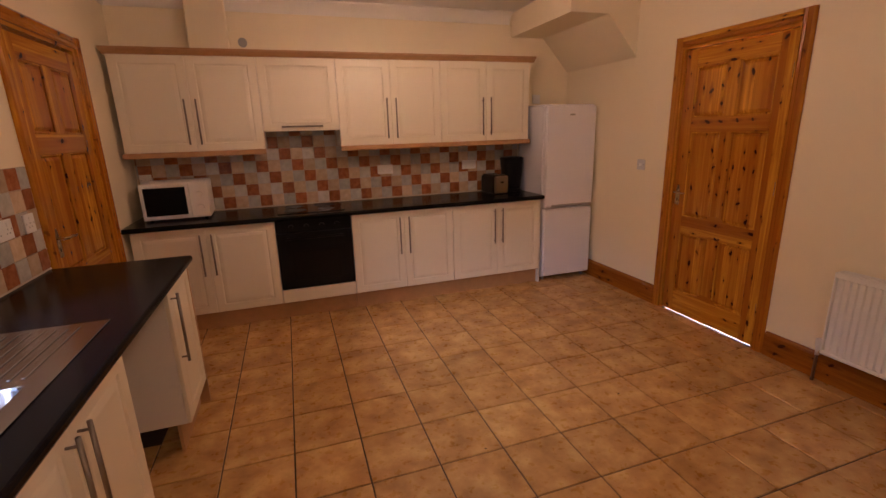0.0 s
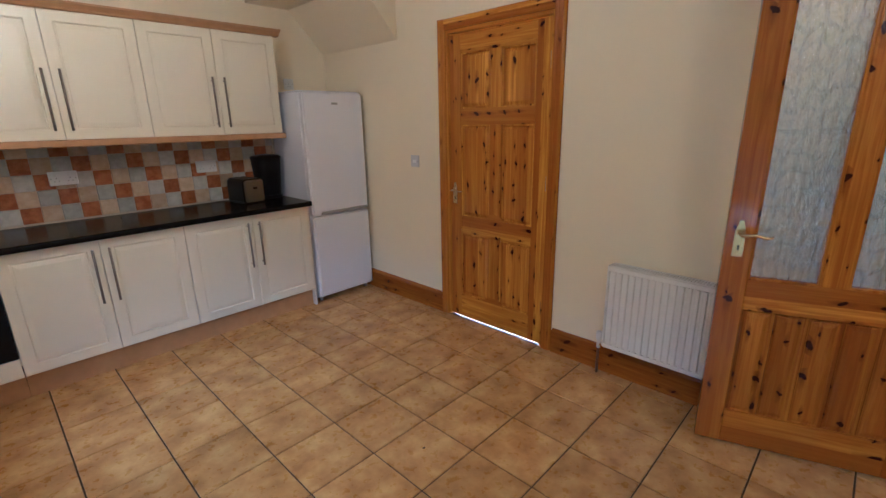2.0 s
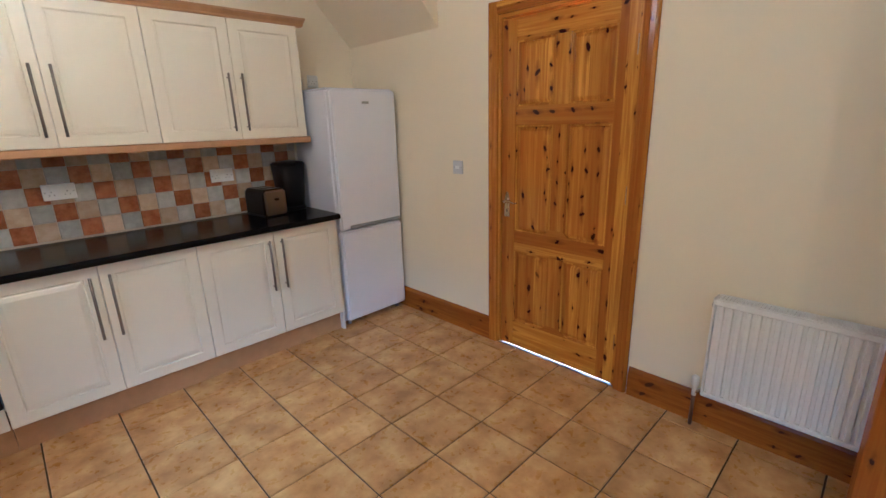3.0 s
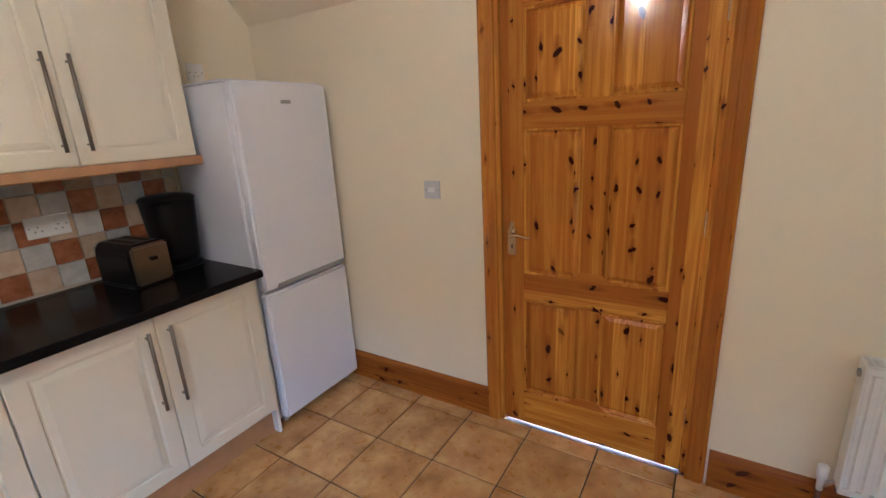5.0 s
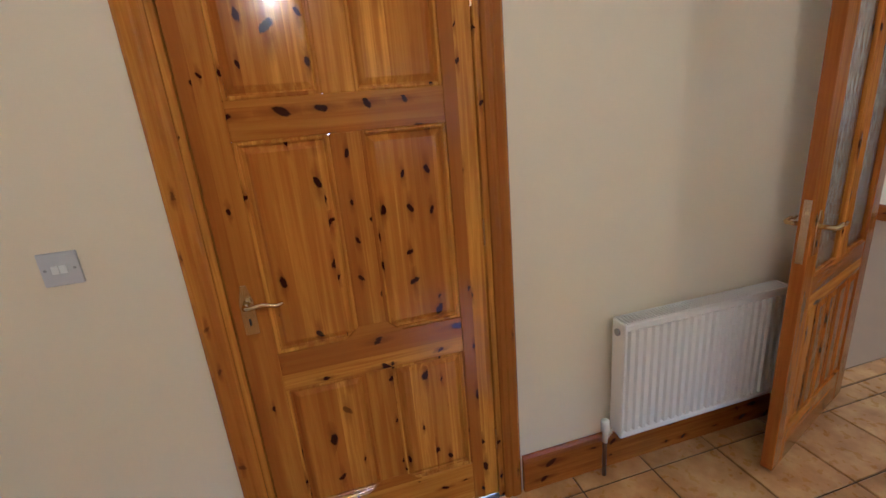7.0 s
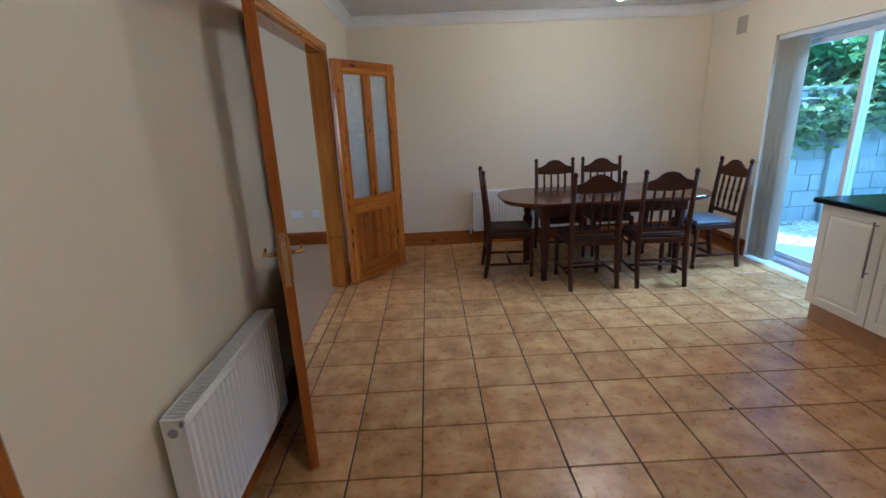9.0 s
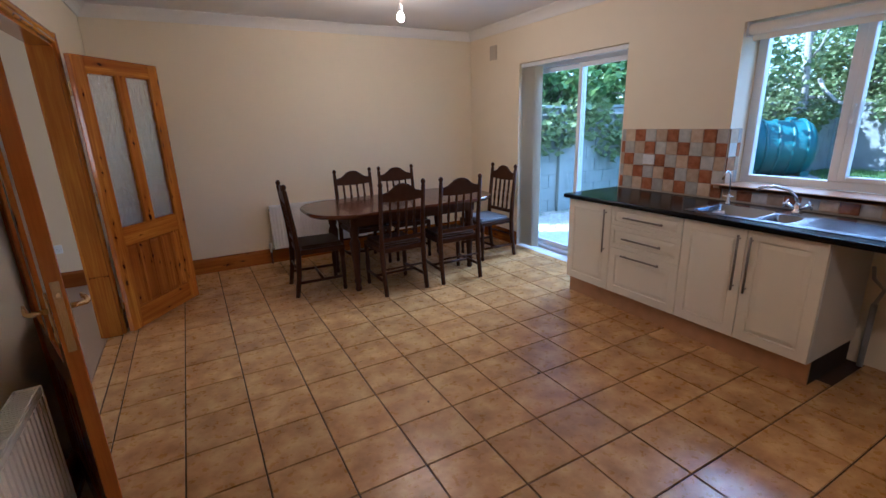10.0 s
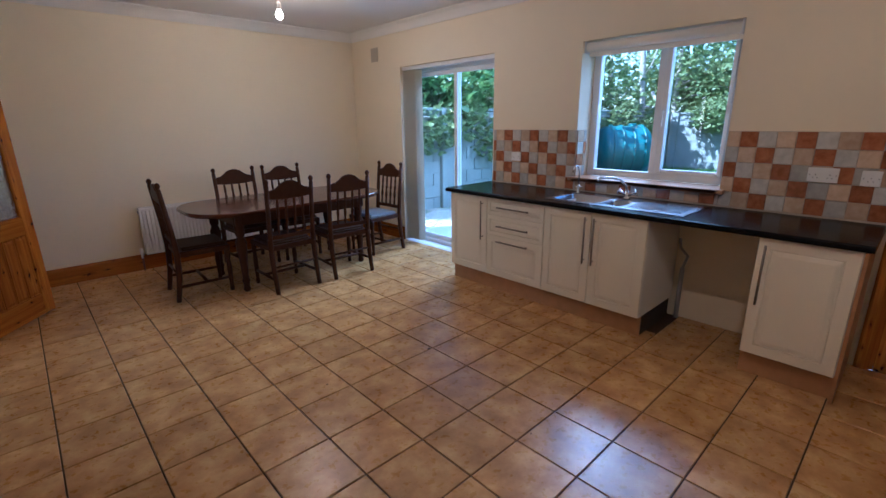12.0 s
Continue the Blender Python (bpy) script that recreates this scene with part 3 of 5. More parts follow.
def fleck_web(y0, y1, z0, z1, x):
    """A web added to cast flecks of lamp light: leaf-shaped gaps between jittered cells."""
    rnd = random.Random(round(y0 * 1000))
    nc, nr = 5, int((z1 - z0) / .072)
    dy, dz = (y1 - y0) / nc, (z1 - z0) / nr
    knotp = {}

    def corner(c, r):
        if (c, r) not in knotp:
            jy = 0 if c in (0, nc) else rnd.uniform(-.26, .26) * dy
            jz = 0 if r in (0, nr) else (rnd.uniform(-.2, .2) + (.42 if c % 2 else -.1)) * dz
            knotp[(c, r)] = (y0 + c * dy + jy, z0 + r * dz + jz)
        return knotp[(c, r)]
    b2 = bmesh.new()
    for c in range(nc):
        for r in range(nr):
            q = [Vector(corner(*k)) for k in ((c, r), (c + 1, r), (c + 1, r + 1), (c, r + 1))]
            mid = sum(q, Vector((0, 0))) / 4
            ring = []
            for k in range(4):
                ring += [q[k], (q[k] + q[(k + 1) % 4]) / 2]
            k1, k2 = rnd.uniform(.76, .88), rnd.uniform(.60, .76)
            inner = [mid + (p - mid) * (k2 if k % 2 == 0 else k1) for k, p in enumerate(ring)]
            A = [b2.verts.new((x, *p)) for p in ring]
            B = [b2.verts.new((x + .0006, *p)) for p in inner]
            for k in range(8):
                b2.faces.new((A[k], A[(k + 1) % 8], B[(k + 1) % 8], B[k]))
    bmesh.ops.remove_doubles(b2, verts=b2.verts[:], dist=.0001)
    return b2


def glazed_leaf(name, label, w, h, t):
    """Half-glazed leaf: y = 0 is the hinge edge, w the meeting edge; thickness from x = 0 to t."""
    th = thing(name, label, "door")
    st, z0, mu = .100, .012, .085
    part("stile", box(0, t, 0, st, z0, h, .003), M_DARKPINE_Z, th)
    part("stile", box(0, t, w - st, w, z0, h, .003), M_DARKPINE_Z, th)
    for a, b in ((z0, .175), (.665, .800), (h - .105, h)):
        part("rail", box(.001, t - .001, st, w - st, a, b, .003), M_DARKPINE_Y, th)
    part("mullion", box(.001, t - .001, w / 2 - mu / 2, w / 2 + mu / 2, .80, h - .105, .003), M_DARKPINE_Z, th)
    part("panel", box(.013, t - .013, st - .005, w - st + .005, .17, .67), M_DARKPINE_P, th)
    n = 5
    sp = (w - 2 * st) / n
    for k in range(n):
        a = st + sp * k + .006
        part("board", raised(a, a + sp - .012, .18, .66, t / 2, t - .006, .004, .003, "x"), M_DARKPINE_P, th)
        part("board", raised(a, a + sp - .012, .18, .66, t / 2, .006, .004, .003, "x"), M_DARKPINE_P, th)
    for ya, yb in ((st, w / 2 - mu / 2), (w / 2 + mu / 2, w - st)):
        g = part("pane", box(t / 2 - .002, t / 2 + .002, ya, yb, .80, h - .105), M_OBSC, th, "pressed obscure glass pane")
        # Pane casts no shadow; only the added web shapes the lamp light.
        g.visible_shadow = False
        part("light_web", fleck_web(ya, yb, .80, h - .105, t / 2 + .0022), M_OBSC, g, "added web that breaks the lamp light into flecks on the wall")
        bm = bmesh.new()
        for xa, xb in ((.004, t / 2 - .003), (t / 2 + .003, t - .004)):
            box(xa, xb, ya, ya + .009, .80, h - .105, .002, bm=bm)
            box(xa, xb, yb - .009, yb, .80, h - .105, .002, bm=bm)
            box(xa, xb, ya + .009, yb - .009, .80, .809, .002, bm=bm)
            box(xa, xb, ya + .009, yb - .009, h - .114, h - .105, .002, bm=bm)
        part("bead", bm, M_DARKPINE_Z, th)
    return th


LEAF_W, LEAF_H, LEAF_T = .772, 2.0, .042
near = glazed_leaf("glazed_door", "open pine door with two obscure glass panes, folded back over the radiator", LEAF_W, LEAF_H, LEAF_T)
ang1 = math.degrees(math.atan2(.249, .731))
near.location, near.rotation_euler = (-.032, -3.366, 0), (0, 0, radians(ang1))
lever_set(near, 0, LEAF_W - .048, .98, -1, -1)
lever_set(near, LEAF_T, LEAF_W - .048, .98, 1, -1)
part("latch_plate", box(.010, .032, LEAF_W + .0003, LEAF_W + .002, .87, 1.09), M_BRASS, near, "brass lock forend")
hinges(near, .046, -.004, (.25, 1.05, 1.78))
far = glazed_leaf("glazed_door", "open pine door with two obscure glass panes, standing into the dining room", LEAF_W, LEAF_H, LEAF_T)
far.location, far.rotation_euler = (-.045, -4.985, 0), (0, 0, radians(180 - 36.5))
hinges(far, -.006, -.004, (.25, 1.05, 1.78))
part("latch_bolt", box(.010, .032, LEAF_W + .0003, LEAF_W + .002, .87, 1.09), M_BRASS, far, "brass bolt plate")


# ---- kitchen units ----
def bar_handle(parent, p, q, out):
    """A steel bar from p to q that stands off along out."""
    p, q, o = Vector(p), Vector(q), Vector(out)
    d = (q - p).normalized()
    h = part("handle", tube([p - d * .012 + o * .030, q + d * .012 + o * .030], .0068, 10), M_STEEL, parent, "brushed steel bar handle", True)
    part("post", cyl(p + d * .012, p + d * .012 + o * .030, .0042, n=8), M_STEEL, h)
    part("post", cyl(q - d * .012, q - d * .012 + o * .030, .0042, n=8), M_STEEL, h)
    return h


def front(parent, name, u0, u1, z0, z1, f, axis, s, field=True):
    """A routed cream front. axis y: faces along y at f, u is x; axis x: faces along x. s: way out."""
    g = .0015
    u0, u1 = u0 + g, u1 - g
    b2 = bmesh.new()

    def at(u, v, w):
        return (u, w, v) if axis == "y" else (w, u, v)
    r = .058 if min(u1 - u0, z1 - z0) > .25 else .032
    rings = []
    for inset, d in ((0, -.018), (0, -.003), (.003, 0), (r, 0), (r + .004, -.0070), (r + .010, -.0075), (r + .014, -.0050), (r + .034, -.0006)):
        a, b, c, e = u0 + inset, u1 - inset, z0 + inset, z1 - inset
        rings.append([b2.verts.new(at(*p, f + s * d)) for p in ((a, c), (b, c), (b, e), (a, e))])
    for A, B in zip(rings, rings[1:]):
        for k in range(4):
            b2.faces.new((A[k], A[(k + 1) % 4], B[(k + 1) % 4], B[k]))
    b2.faces.new(rings[0][::-1])
    b2.faces.new(rings[-1])
    bmesh.ops.recalc_face_normals(b2, faces=b2.faces[:])
    return part(name, b2, M_CREAM, parent)


def carcass(parent, a, b, c, d, z0, z1):
    e = .016
    part("side_panel", box(a, a + e, c, d, z0, z1), M_CARC, parent)
    part("side_panel", box(b - e, b, c, d, z0, z1), M_CARC, parent)
    part("base_panel", box(a + e, b - e, c, d, z0, z0 + e), M_CARC, parent)
    part("top_panel", box(a + e, b - e, c, d, z1 - e, z1), M_CARC, parent)


FN, FWALL = .13, .385            # faces of the base and wall units on the north wall
ZB, ZT, WT = .148, .838, .876    # base front bottom, top, worktop top
base_spans = [(-1.510, -.622), (-2.410, -1.512), (-4.000, -3.012)]
for a, b in base_spans:
    u = thing("base_cabinet", "cream kitchen base cabinet with two routed doors under a black worktop", "cabinet", group="kitchen base cabinets")
    carcass(u, a, b, FN + .020, YN - .01, ZB, ZT)
    part("back_panel", box(a + .017, b - .017, YN - .018, YN - .011, ZB + .017, ZT - .017), M_CARC, u)
    m = (a + b) / 2
    for k, (p, q) in enumerate(((a, m), (m, b))):
        d = front(u, "door", p, q, ZB, ZT, FN, "y", -1)
        hx = m - .040 if k == 0 else m + .040
        bar_handle(d, (hx, FN, .475), (hx, FN, .775), (0, -1, 0))
PLW = thing("plinth", "beech-effect plinth boards under the kitchen cabinets", "plinth")
for pa, pb in ((-4.02, -2.412), (-2.410, -.622)):
    part("plinth_board", box(pa, pb, FN + .055, FN + .070, .001, ZB - .002, .001), M_OAK, PLW)
tagged(part("end_panel", box(-.6195, -.604, FN + .018, YN - .005, .001, ZT), M_CARC), "white end panel beside the fridge", "panel")

# oven
ov = thing("built_in_oven", "black built-in oven with a dark glass door", "oven")
OX0, OX1 = -3.010, -2.412
part("body", box(OX0 + .004, OX1 - .004, FN + .02, YN - .05, .235, ZT), M_BLACK, ov)
part("control_panel", box(OX0 + .002, OX1 - .002, FN - .002, FN + .019, .735, ZT, .003), M_BLACK, ov)
for k in range(4):
    xk = OX0 + .12 + .12 * k
    part("knob", cyl((xk, FN - .020, .782), (xk, FN - .002, .782), .017, .019, 14), M_BLACK, ov)
dr = part("oven_door", box(OX0 + .002, OX1 - .002, FN - .004, FN + .019, .262, .730, .003), M_BLACK, ov)
part("window", box(OX0 + .11, OX1 - .11, FN - .0065, FN - .0042, .34, .58, .001), M_BGLASS, dr, "dark oven glass")
part("handle", tube([(OX0 + .07, FN - .035, .69), (OX1 - .07, FN - .035, .69)], .008, 8), M_BLACK, dr, "", True)
for xk in (OX0 + .09, OX1 - .09):
    part("post", cyl((xk, FN - .035, .69), (xk, FN - .004, .69), .006, n=8), M_BLACK, dr)
part("filler", box(OX0 + .002, OX1 - .002, FN, FN + .018, ZB, .258, .002), M_CREAM, ov, "cream filler strip")

wn_top = thing("worktop", "black laminate worktop along the kitchen wall", "worktop")
part("slab", box(-4.03, -.600, FN - .0298, YN - .002, ZT + .002, WT), M_WORK, wn_top)
part("nosing", prism([(FN - .030, ZT + .002), (FN - .036, ZT + .006), (FN - .040, ZT + .014), (FN - .040, WT - .012), (FN - .036, WT - .003), (FN - .030, WT)], "x", -4.03, -.600), M_WORK, wn_top)
hob = thing("hob", "black ceramic hob set in the worktop", "hob")
part("glass", box(-2.98, -2.45, FN + .06, FN + .52, WT + .0005, WT + .006, .002), M_BGLASS, hob)
for hx, hy, hr in ((-2.84, .32, .09), (-2.59, .32, .07), (-2.84, .54, .07), (-2.59, .54, .09)):
    part("ring", lathe([(hr, WT + .0062), (hr, WT + .0068), (hr - .004, WT + .0068)], 28, Matrix.Translation((hx, hy, 0))), M_BLACK, hob)

# wall units
wall_spans = [(-1.510, -.622), (-2.410, -1.512), (-3.995, -3.012)]
UZ0, UZ1 = 1.392, 2.085
for a, b in wall_spans:
    u = thing("wall_cabinet", "cream kitchen wall cabinet with two routed doors and bar handles", "cabinet", group="kitchen wall cabinets")
    carcass(u, a, b, FWALL + .020, YN - .002, UZ0, UZ1)
    part("back_panel", box(a + .017, b - .017, YN - .010, YN - .003, UZ0 + .017, UZ1 - .017), M_CARC, u)
    m = (a + b) / 2
    for k, (p, q) in enumerate(((a, m), (m, b))):
        d = front(u, "door", p, q, UZ0, UZ1, FWALL, "y", -1)
        hx = m - .040 if k == 0 else m + .040
        bar_handle(d, (hx, FWALL, 1.455), (hx, FWALL, 1.765), (0, -1, 0))
u = thing("hood_cabinet", "cream cabinet front over a built-in extractor hood", "cabinet")
carcass(u, OX0, OX1, FWALL + .020, YN - .002, 1.54, UZ1)
d = front(u, "flap", OX0, OX1, 1.525, UZ1, FWALL, "y", -1)
bar_handle(d, (-2.86, FWALL, 1.560), (-2.56, FWALL, 1.560), (0, -1, 0))
part("extractor", box(OX0 + .02, OX1 - .02, FWALL + .03, YN - .02, 1.528, 1.539), M_BLACK, u, "black extractor underside")
for a, b in ((-2.411, -.606), (-4.01, -3.011)):
    tagged(part("light_pelmet", prism([(FWALL - .004, UZ0 - .042), (FWALL - .012, UZ0 - .036), (FWALL - .012, UZ0 - .006), (FWALL - .004, UZ0 - .001), (FWALL + .016, UZ0 - .001), (FWALL + .016, UZ0 - .042)], "x", a, b), M_OAK),
           "beech-effect pelmet strip under the wall cabinets", "pelmet")
tagged(part("light_pelmet", box(-.6215, -.606, FWALL + .017, YN - .003, UZ0 - .042, UZ0 - .001, .002), M_OAKY), "beech-effect pelmet return strip", "pelmet")
cor = thing("cornice", "beech-effect cornice moulding on top of the wall cabinets", "cornice")
prof = [(.010, UZ1 + .001), (-.006, UZ1 + .004), (-.010, UZ1 + .014), (-.030, UZ1 + .030), (-.044, UZ1 + .036), (-.044, UZ1 + .046), (.040, UZ1 + .046), (.040, UZ1 + .001)]
part("front_run", prism([(FWALL + p, z) for p, z in prof], "x", -4.02, -.575), M_OAK, cor)
part("side_run", prism([(-.622 - p, z) for p, z in prof if True], "y", FWALL + .041, YN - .002), M_OAKY, cor)

# fridge freezer
fz = thing("fridge_freezer", "tall white fridge freezer with two doors in the corner", "fridge")
FX0, FX1, FY, FZ = -.572, -.030, .135, 1.700
part("cabinet", box(FX0, FX1, FY + .062, YN - .03, .03, FZ - .012, .006), M_FRIDGE, fz)
part("top_cap", box(FX0 - .001, FX1 + .001, FY + .05, YN - .03, FZ - .010, FZ, .004), M_FRIDGE, fz)
up = part("door", box(FX0, FX1, FY, FY + .057, .742, FZ - .012, .012, seg=3), M_FRIDGE, fz)
lo = part("door", box(FX0, FX1, FY, FY + .057, .050, .730, .012, seg=3), M_FRIDGE, fz)
part("grip", box(FX0 + .075, FX1 - .014, FY - .006, FY + .012, .745, .768, .004), M_GREY, up, "grey recessed grip")
part("badge", box(-.325, -.268, FY - .0015, FY + .001, 1.596, 1.612, .0005), M_GREY, up, "small grey badge")
for fx in (FX0 + .04, FX1 - .04):
    part("foot", cyl((fx, FY + .075, .0), (fx, FY + .075, .031), .016, n=10), M_GREY, fz)
    part("foot", cyl((fx, YN - .09, .0), (fx, YN - .09, .031), .016, n=10), M_GREY, fz)


def socket(name, label, x, y, z, axis, s, w=.146, h=.086, switches=2, mat=None):
    """A plate on a wall. axis: the wall's normal; s: its sign."""
    th = thing(name, label, "socket" if switches != 1 else "light switch")

    def bx(u0, u1, z0, z1, d0, d1, b=0.0):
        if axis == "x":
            return box(min(x + s * d0, x + s * d1), max(x + s * d0, x + s * d1), y + u0, y + u1, z + z0, z + z1, b)
        return box(x + u0, x + u1, min(y + s * d0, y + s * d1), max(y + s * d0, y + s * d1), z + z0, z + z1, b)
    part("plate", bx(-w / 2, w / 2, -h / 2, h / 2, .001, .010, .002), mat or M_WHITE, th)
    n = 2 if w > .1 else 1
    if switches == 1:
        for k in range(2):
            part("rocker", bx(-.017 + k * .018, -.001 + k * .018, -.011, .011, .0102, .015, .001), M_WHITE, th)
    else:
        for k in range(n):
            c = (k - (n - 1) / 2) * .068
            part("rocker", bx(c - .006, c + .006, .014, .030, .0102, .014, .001), M_WHITE, th)
            for du, dz in ((0, .002), (-.011, -.016), (.011, -.016)):
                part("pin_hole", bx(c + du - .003, c + du + .003, dz - .003, dz + .003, .0099, .0107), M_GREY, th)
    for du in (-w / 2 + .011, w / 2 - .011):
        part("screw", bx(du - .003, du + .003, -.003, .003, .0102, .0112), M_GREY, th)
    return th


socket("light_switch", "double white light switch on the cream wall", XE, -.462, 1.165, "x", -1, .087, .087, 1, M_PLATE)
socket("double_socket", "white double socket on the tiled splashback", -1.985, YN - .009, 1.152, "y", -1)
socket("double_socket", "white double socket on the tiled splashback near the toaster", -1.125, YN - .009, 1.155, "y", -1)
socket("single_socket", "white single socket on the wall above the fridge", -.365, YN, 1.78, "y", -1, .087, .087, 2)
socket("double_socket", "white single socket on the tiles beside the patio door", XW + .009, -3.535, 1.14, "x", 1, .11, .08)
socket("double_socket", "white double socket on the tiles above the sink run", XW + .009, -1.245, 1.135, "x", 1)
socket("single_socket", "white switched socket on the tiles by the back door", XW + .009, -1.03, 1.13, "x", 1, .087, .087)

# microwave, toaster, kettle
mw = thing("microwave_oven", "white microwave oven with a dark window on the worktop", "microwave", (-3.715, .50, WT), 3)
part("case", box(-.23, .23, -.16, .17, .012, .290, .006), M_WHITE, mw)
dr = part("door", box(-.23, .10, -.182, -.162, .014, .288, .004), M_WHITE, mw)
part("window", box(-.205, .075, -.185, -.1822, .045, .258, .001), M_BGLASS, dr, "dark microwave window")
part("control_panel", box(.102, .23, -.182, -.162, .014, .288, .004), M_WHITE, mw)
for k, zz in enumerate((.19, .09)):
    part("knob", cyl((.166, -.200, zz), (.166, -.183, zz), .024, .027, 16), M_WHITE, mw)
for fx in (-.19, .19):
    for fy in (-.13, .14):
        part("foot", cyl((fx, fy, 0), (fx, fy, .013), .012, n=8), M_BLACK, mw)

ts = thing("toaster", "steel and black two-slice toaster on the black worktop", "toaster", (-.925, .505, WT), -84)
b2 = prism([(-.085, .012), (-.085, .13), (-.078, .165), (-.058, .185), (.058, .185), (.078, .165), (.085, .13), (.085, .012)], "x", -.115, .115, .004)
part("casing", b2, M_BLACK, ts)
part("end_cap", box(-.135, -.116, -.078, .078, .010, .178, .010, seg=2), M_STEEL, ts, "brushed steel end")
part("end_cap", box(.116, .135, -.078, .078, .010, .178, .010, seg=2), M_STEEL, ts, "brushed steel end")
for sy in (-.028, .028):
    part("slot", box(-.085, .085, sy - .011, sy + .011, .1845, .1862), M_DARK, ts)
part("lever", box(.1355, .155, -.014, .014, .11, .125, .003), M_BLACK, ts)
part("base", box(-.118, .118, -.084, .084, .0, .0118, .003), M_BLACK, ts)

kt = thing("kettle", "tall black plastic kettle on the worktop beside the fridge", "kettle", (-.715, .55, WT), 4)


def squircle(w, d, z, n=28, p=3.2):
    return [(math.copysign(abs(math.cos(a)) ** (2 / p), math.cos(a)) * w, math.copysign(abs(math.sin(a)) ** (2 / p), math.sin(a)) * d, z) for a in (2 * math.pi * k / n for k in range(n))]


def stack(rings):
    b2 = bmesh.new()
    R = [[b2.verts.new(p) for p in r] for r in rings]
    for A_, B_ in zip(R, R[1:]):
        for k in range(len(A_)):
            b2.faces.new((A_[k], A_[(k + 1) % len(A_)], B_[(k + 1) % len(A_)], B_[k]))
    b2.faces.new(R[0][::-1])
    b2.faces.new(R[-1])
    return b2


part("base", stack([squircle(.086, .086, 0), squircle(.090, .090, .006), squircle(.088, .088, .024), squircle(.080, .080, .028)]), M_BLACK, kt, "", True)
part("body", stack([squircle(.082, .082, .0284), squircle(.084, .084, .06), squircle(.096, .092, .20), squircle(.104, .098, .318)]), M_BLACK, kt, "", True)
part("lid", stack([squircle(.107, .101, .3185), squircle(.107, .101, .330), squircle(.094, .088, .342), squircle(.040, .036, .350)]), M_BLACK, kt, "", True)
part("handle", tube([(0, .092, .29), (0, .122, .27), (0, .126, .18), (0, .115, .10), (0, .082, .08)], .011, 8), M_BLACK, kt, "", True)

# pipe fitting on top of the cabinets
tagged(part("junction_box", cyl((-3.10, YN - .03, 2.235), (-3.10, YN - .001, 2.235), .035, n=16), M_GREY), "small round grey wall fitting above the cabinets", "wall fitting")
socket("fused_switch", "white fused switch at the end of the worktop", -4.0 + .03, YN - .009, 1.17, "y", -1, .087, .087, 2)


# ---- sink run on the west wall ----
FS = XW + .605                    # face of the fronts
U = [("single", -3.825, -3.378), ("drawers", -3.376, -2.790), ("double", -2.788, -1.992), ("single", -1.385, -.952)]
for kind, a, b in U:
    lab = {"single": "cream base cabinet with one routed door", "drawers": "cream drawer cabinet with three drawers", "double": "cream sink cabinet with two routed doors"}[kind]
    u = thing("base_cabinet", lab + " under the sink worktop", "cabinet", group="sink run cabinets")
    e = .016
    x0, x1 = XW + .02, FS - .020
    part("side_panel", box(x0, x1, a, a + e, ZB, ZT), M_CARC, u)
    part("side_panel", box(x0, x1, b - e, b, ZB, ZT), M_CARC, u)
    part("base_panel", box(x0, x1, a + e, b - e, ZB, ZB + e), M_CARC, u)
    part("back_panel", box(x0, x0 + .006, a + e, b - e, ZB + e, ZT), M_CARC, u)
    if kind == "drawers":
        for z0, z1 in ((.692, ZT), (.515, .690), (ZB, .513)):
            d = front(u, "drawer", a, b, z0, z1, FS, "x", 1)
            hz = z1 - .045 if z0 < .2 else (z0 + z1) / 2
            bar_handle(d, (FS, (a + b) / 2 - .15, hz), (FS, (a + b) / 2 + .15, hz), (1, 0, 0))
    elif kind == "double":
        m = (a + b) / 2
        for k, (p, q) in enumerate(((a, m), (m, b))):
            d = front(u, "door", p, q, ZB, ZT, FS, "x", 1)
            hy = m - .035 if k == 0 else m + .035
            bar_handle(d, (FS, hy, .47), (FS, hy, .79), (1, 0, 0))
    else:
        d = front(u, "door", a, b, ZB, ZT, FS, "x", 1)
        hy = b - .045 if a < -3 else a + .040
        bar_handle(d, (FS, hy, .47), (FS, hy, .79), (1, 0, 0))
for a, b in ((-3.825, -1.992), (-1.385, -.952)):
    tagged(part("plinth", box(FS - .065, FS - .050, a, b, .001, ZB - .002), M_OAKY), "beech-effect plinth board below the sink cabinets", "plinth")
    # Dark sheet gives the open plinth end its shade by colour.
    tagged(part("plinth_gap_shade", box(XW + .06, FS - .066, b - .012, b - .001, .001, ZB - .002), M_DARK), "dark sheet painted as the shaded gap at the plinth end", "plinth")
tagged(part("end_panel", box(XW + .02, FS + .001, -.950, -.934, .001, ZT), M_OAKY), "beech-effect end panel of the sink run", "panel")

# worktop with the cut-out for the sink
SK = (-3.555, -3.985, -2.845, -1.815)
SKX1, SKX0, SKY0, SKY1 = FS - .075, FS - .515, -2.845, -1.815
wt = thing("worktop", "black laminate worktop with an inset sink below the window", "worktop")
WX0, WX1, WY0, WY1 = XW + .001, FS + .030, -3.868, -.918
hole = (SKX0 + .012, SKX1 - .012, SKY0 + .012, SKY1 - .012)
part("slab", box(WX0, WX1 - .012, WY0, hole[2], ZT + .002, WT), M_WORK, wt)
part("slab", box(WX0, WX1 - .012, hole[3], WY1, ZT + .002, WT), M_WORK, wt)
part("slab", box(WX0, hole[0], hole[2], hole[3], ZT + .002, WT), M_WORK, wt)
part("slab", box(hole[1], WX1 - .012, hole[2], hole[3], ZT + .002, WT), M_WORK, wt)
xe = WX1 - .012
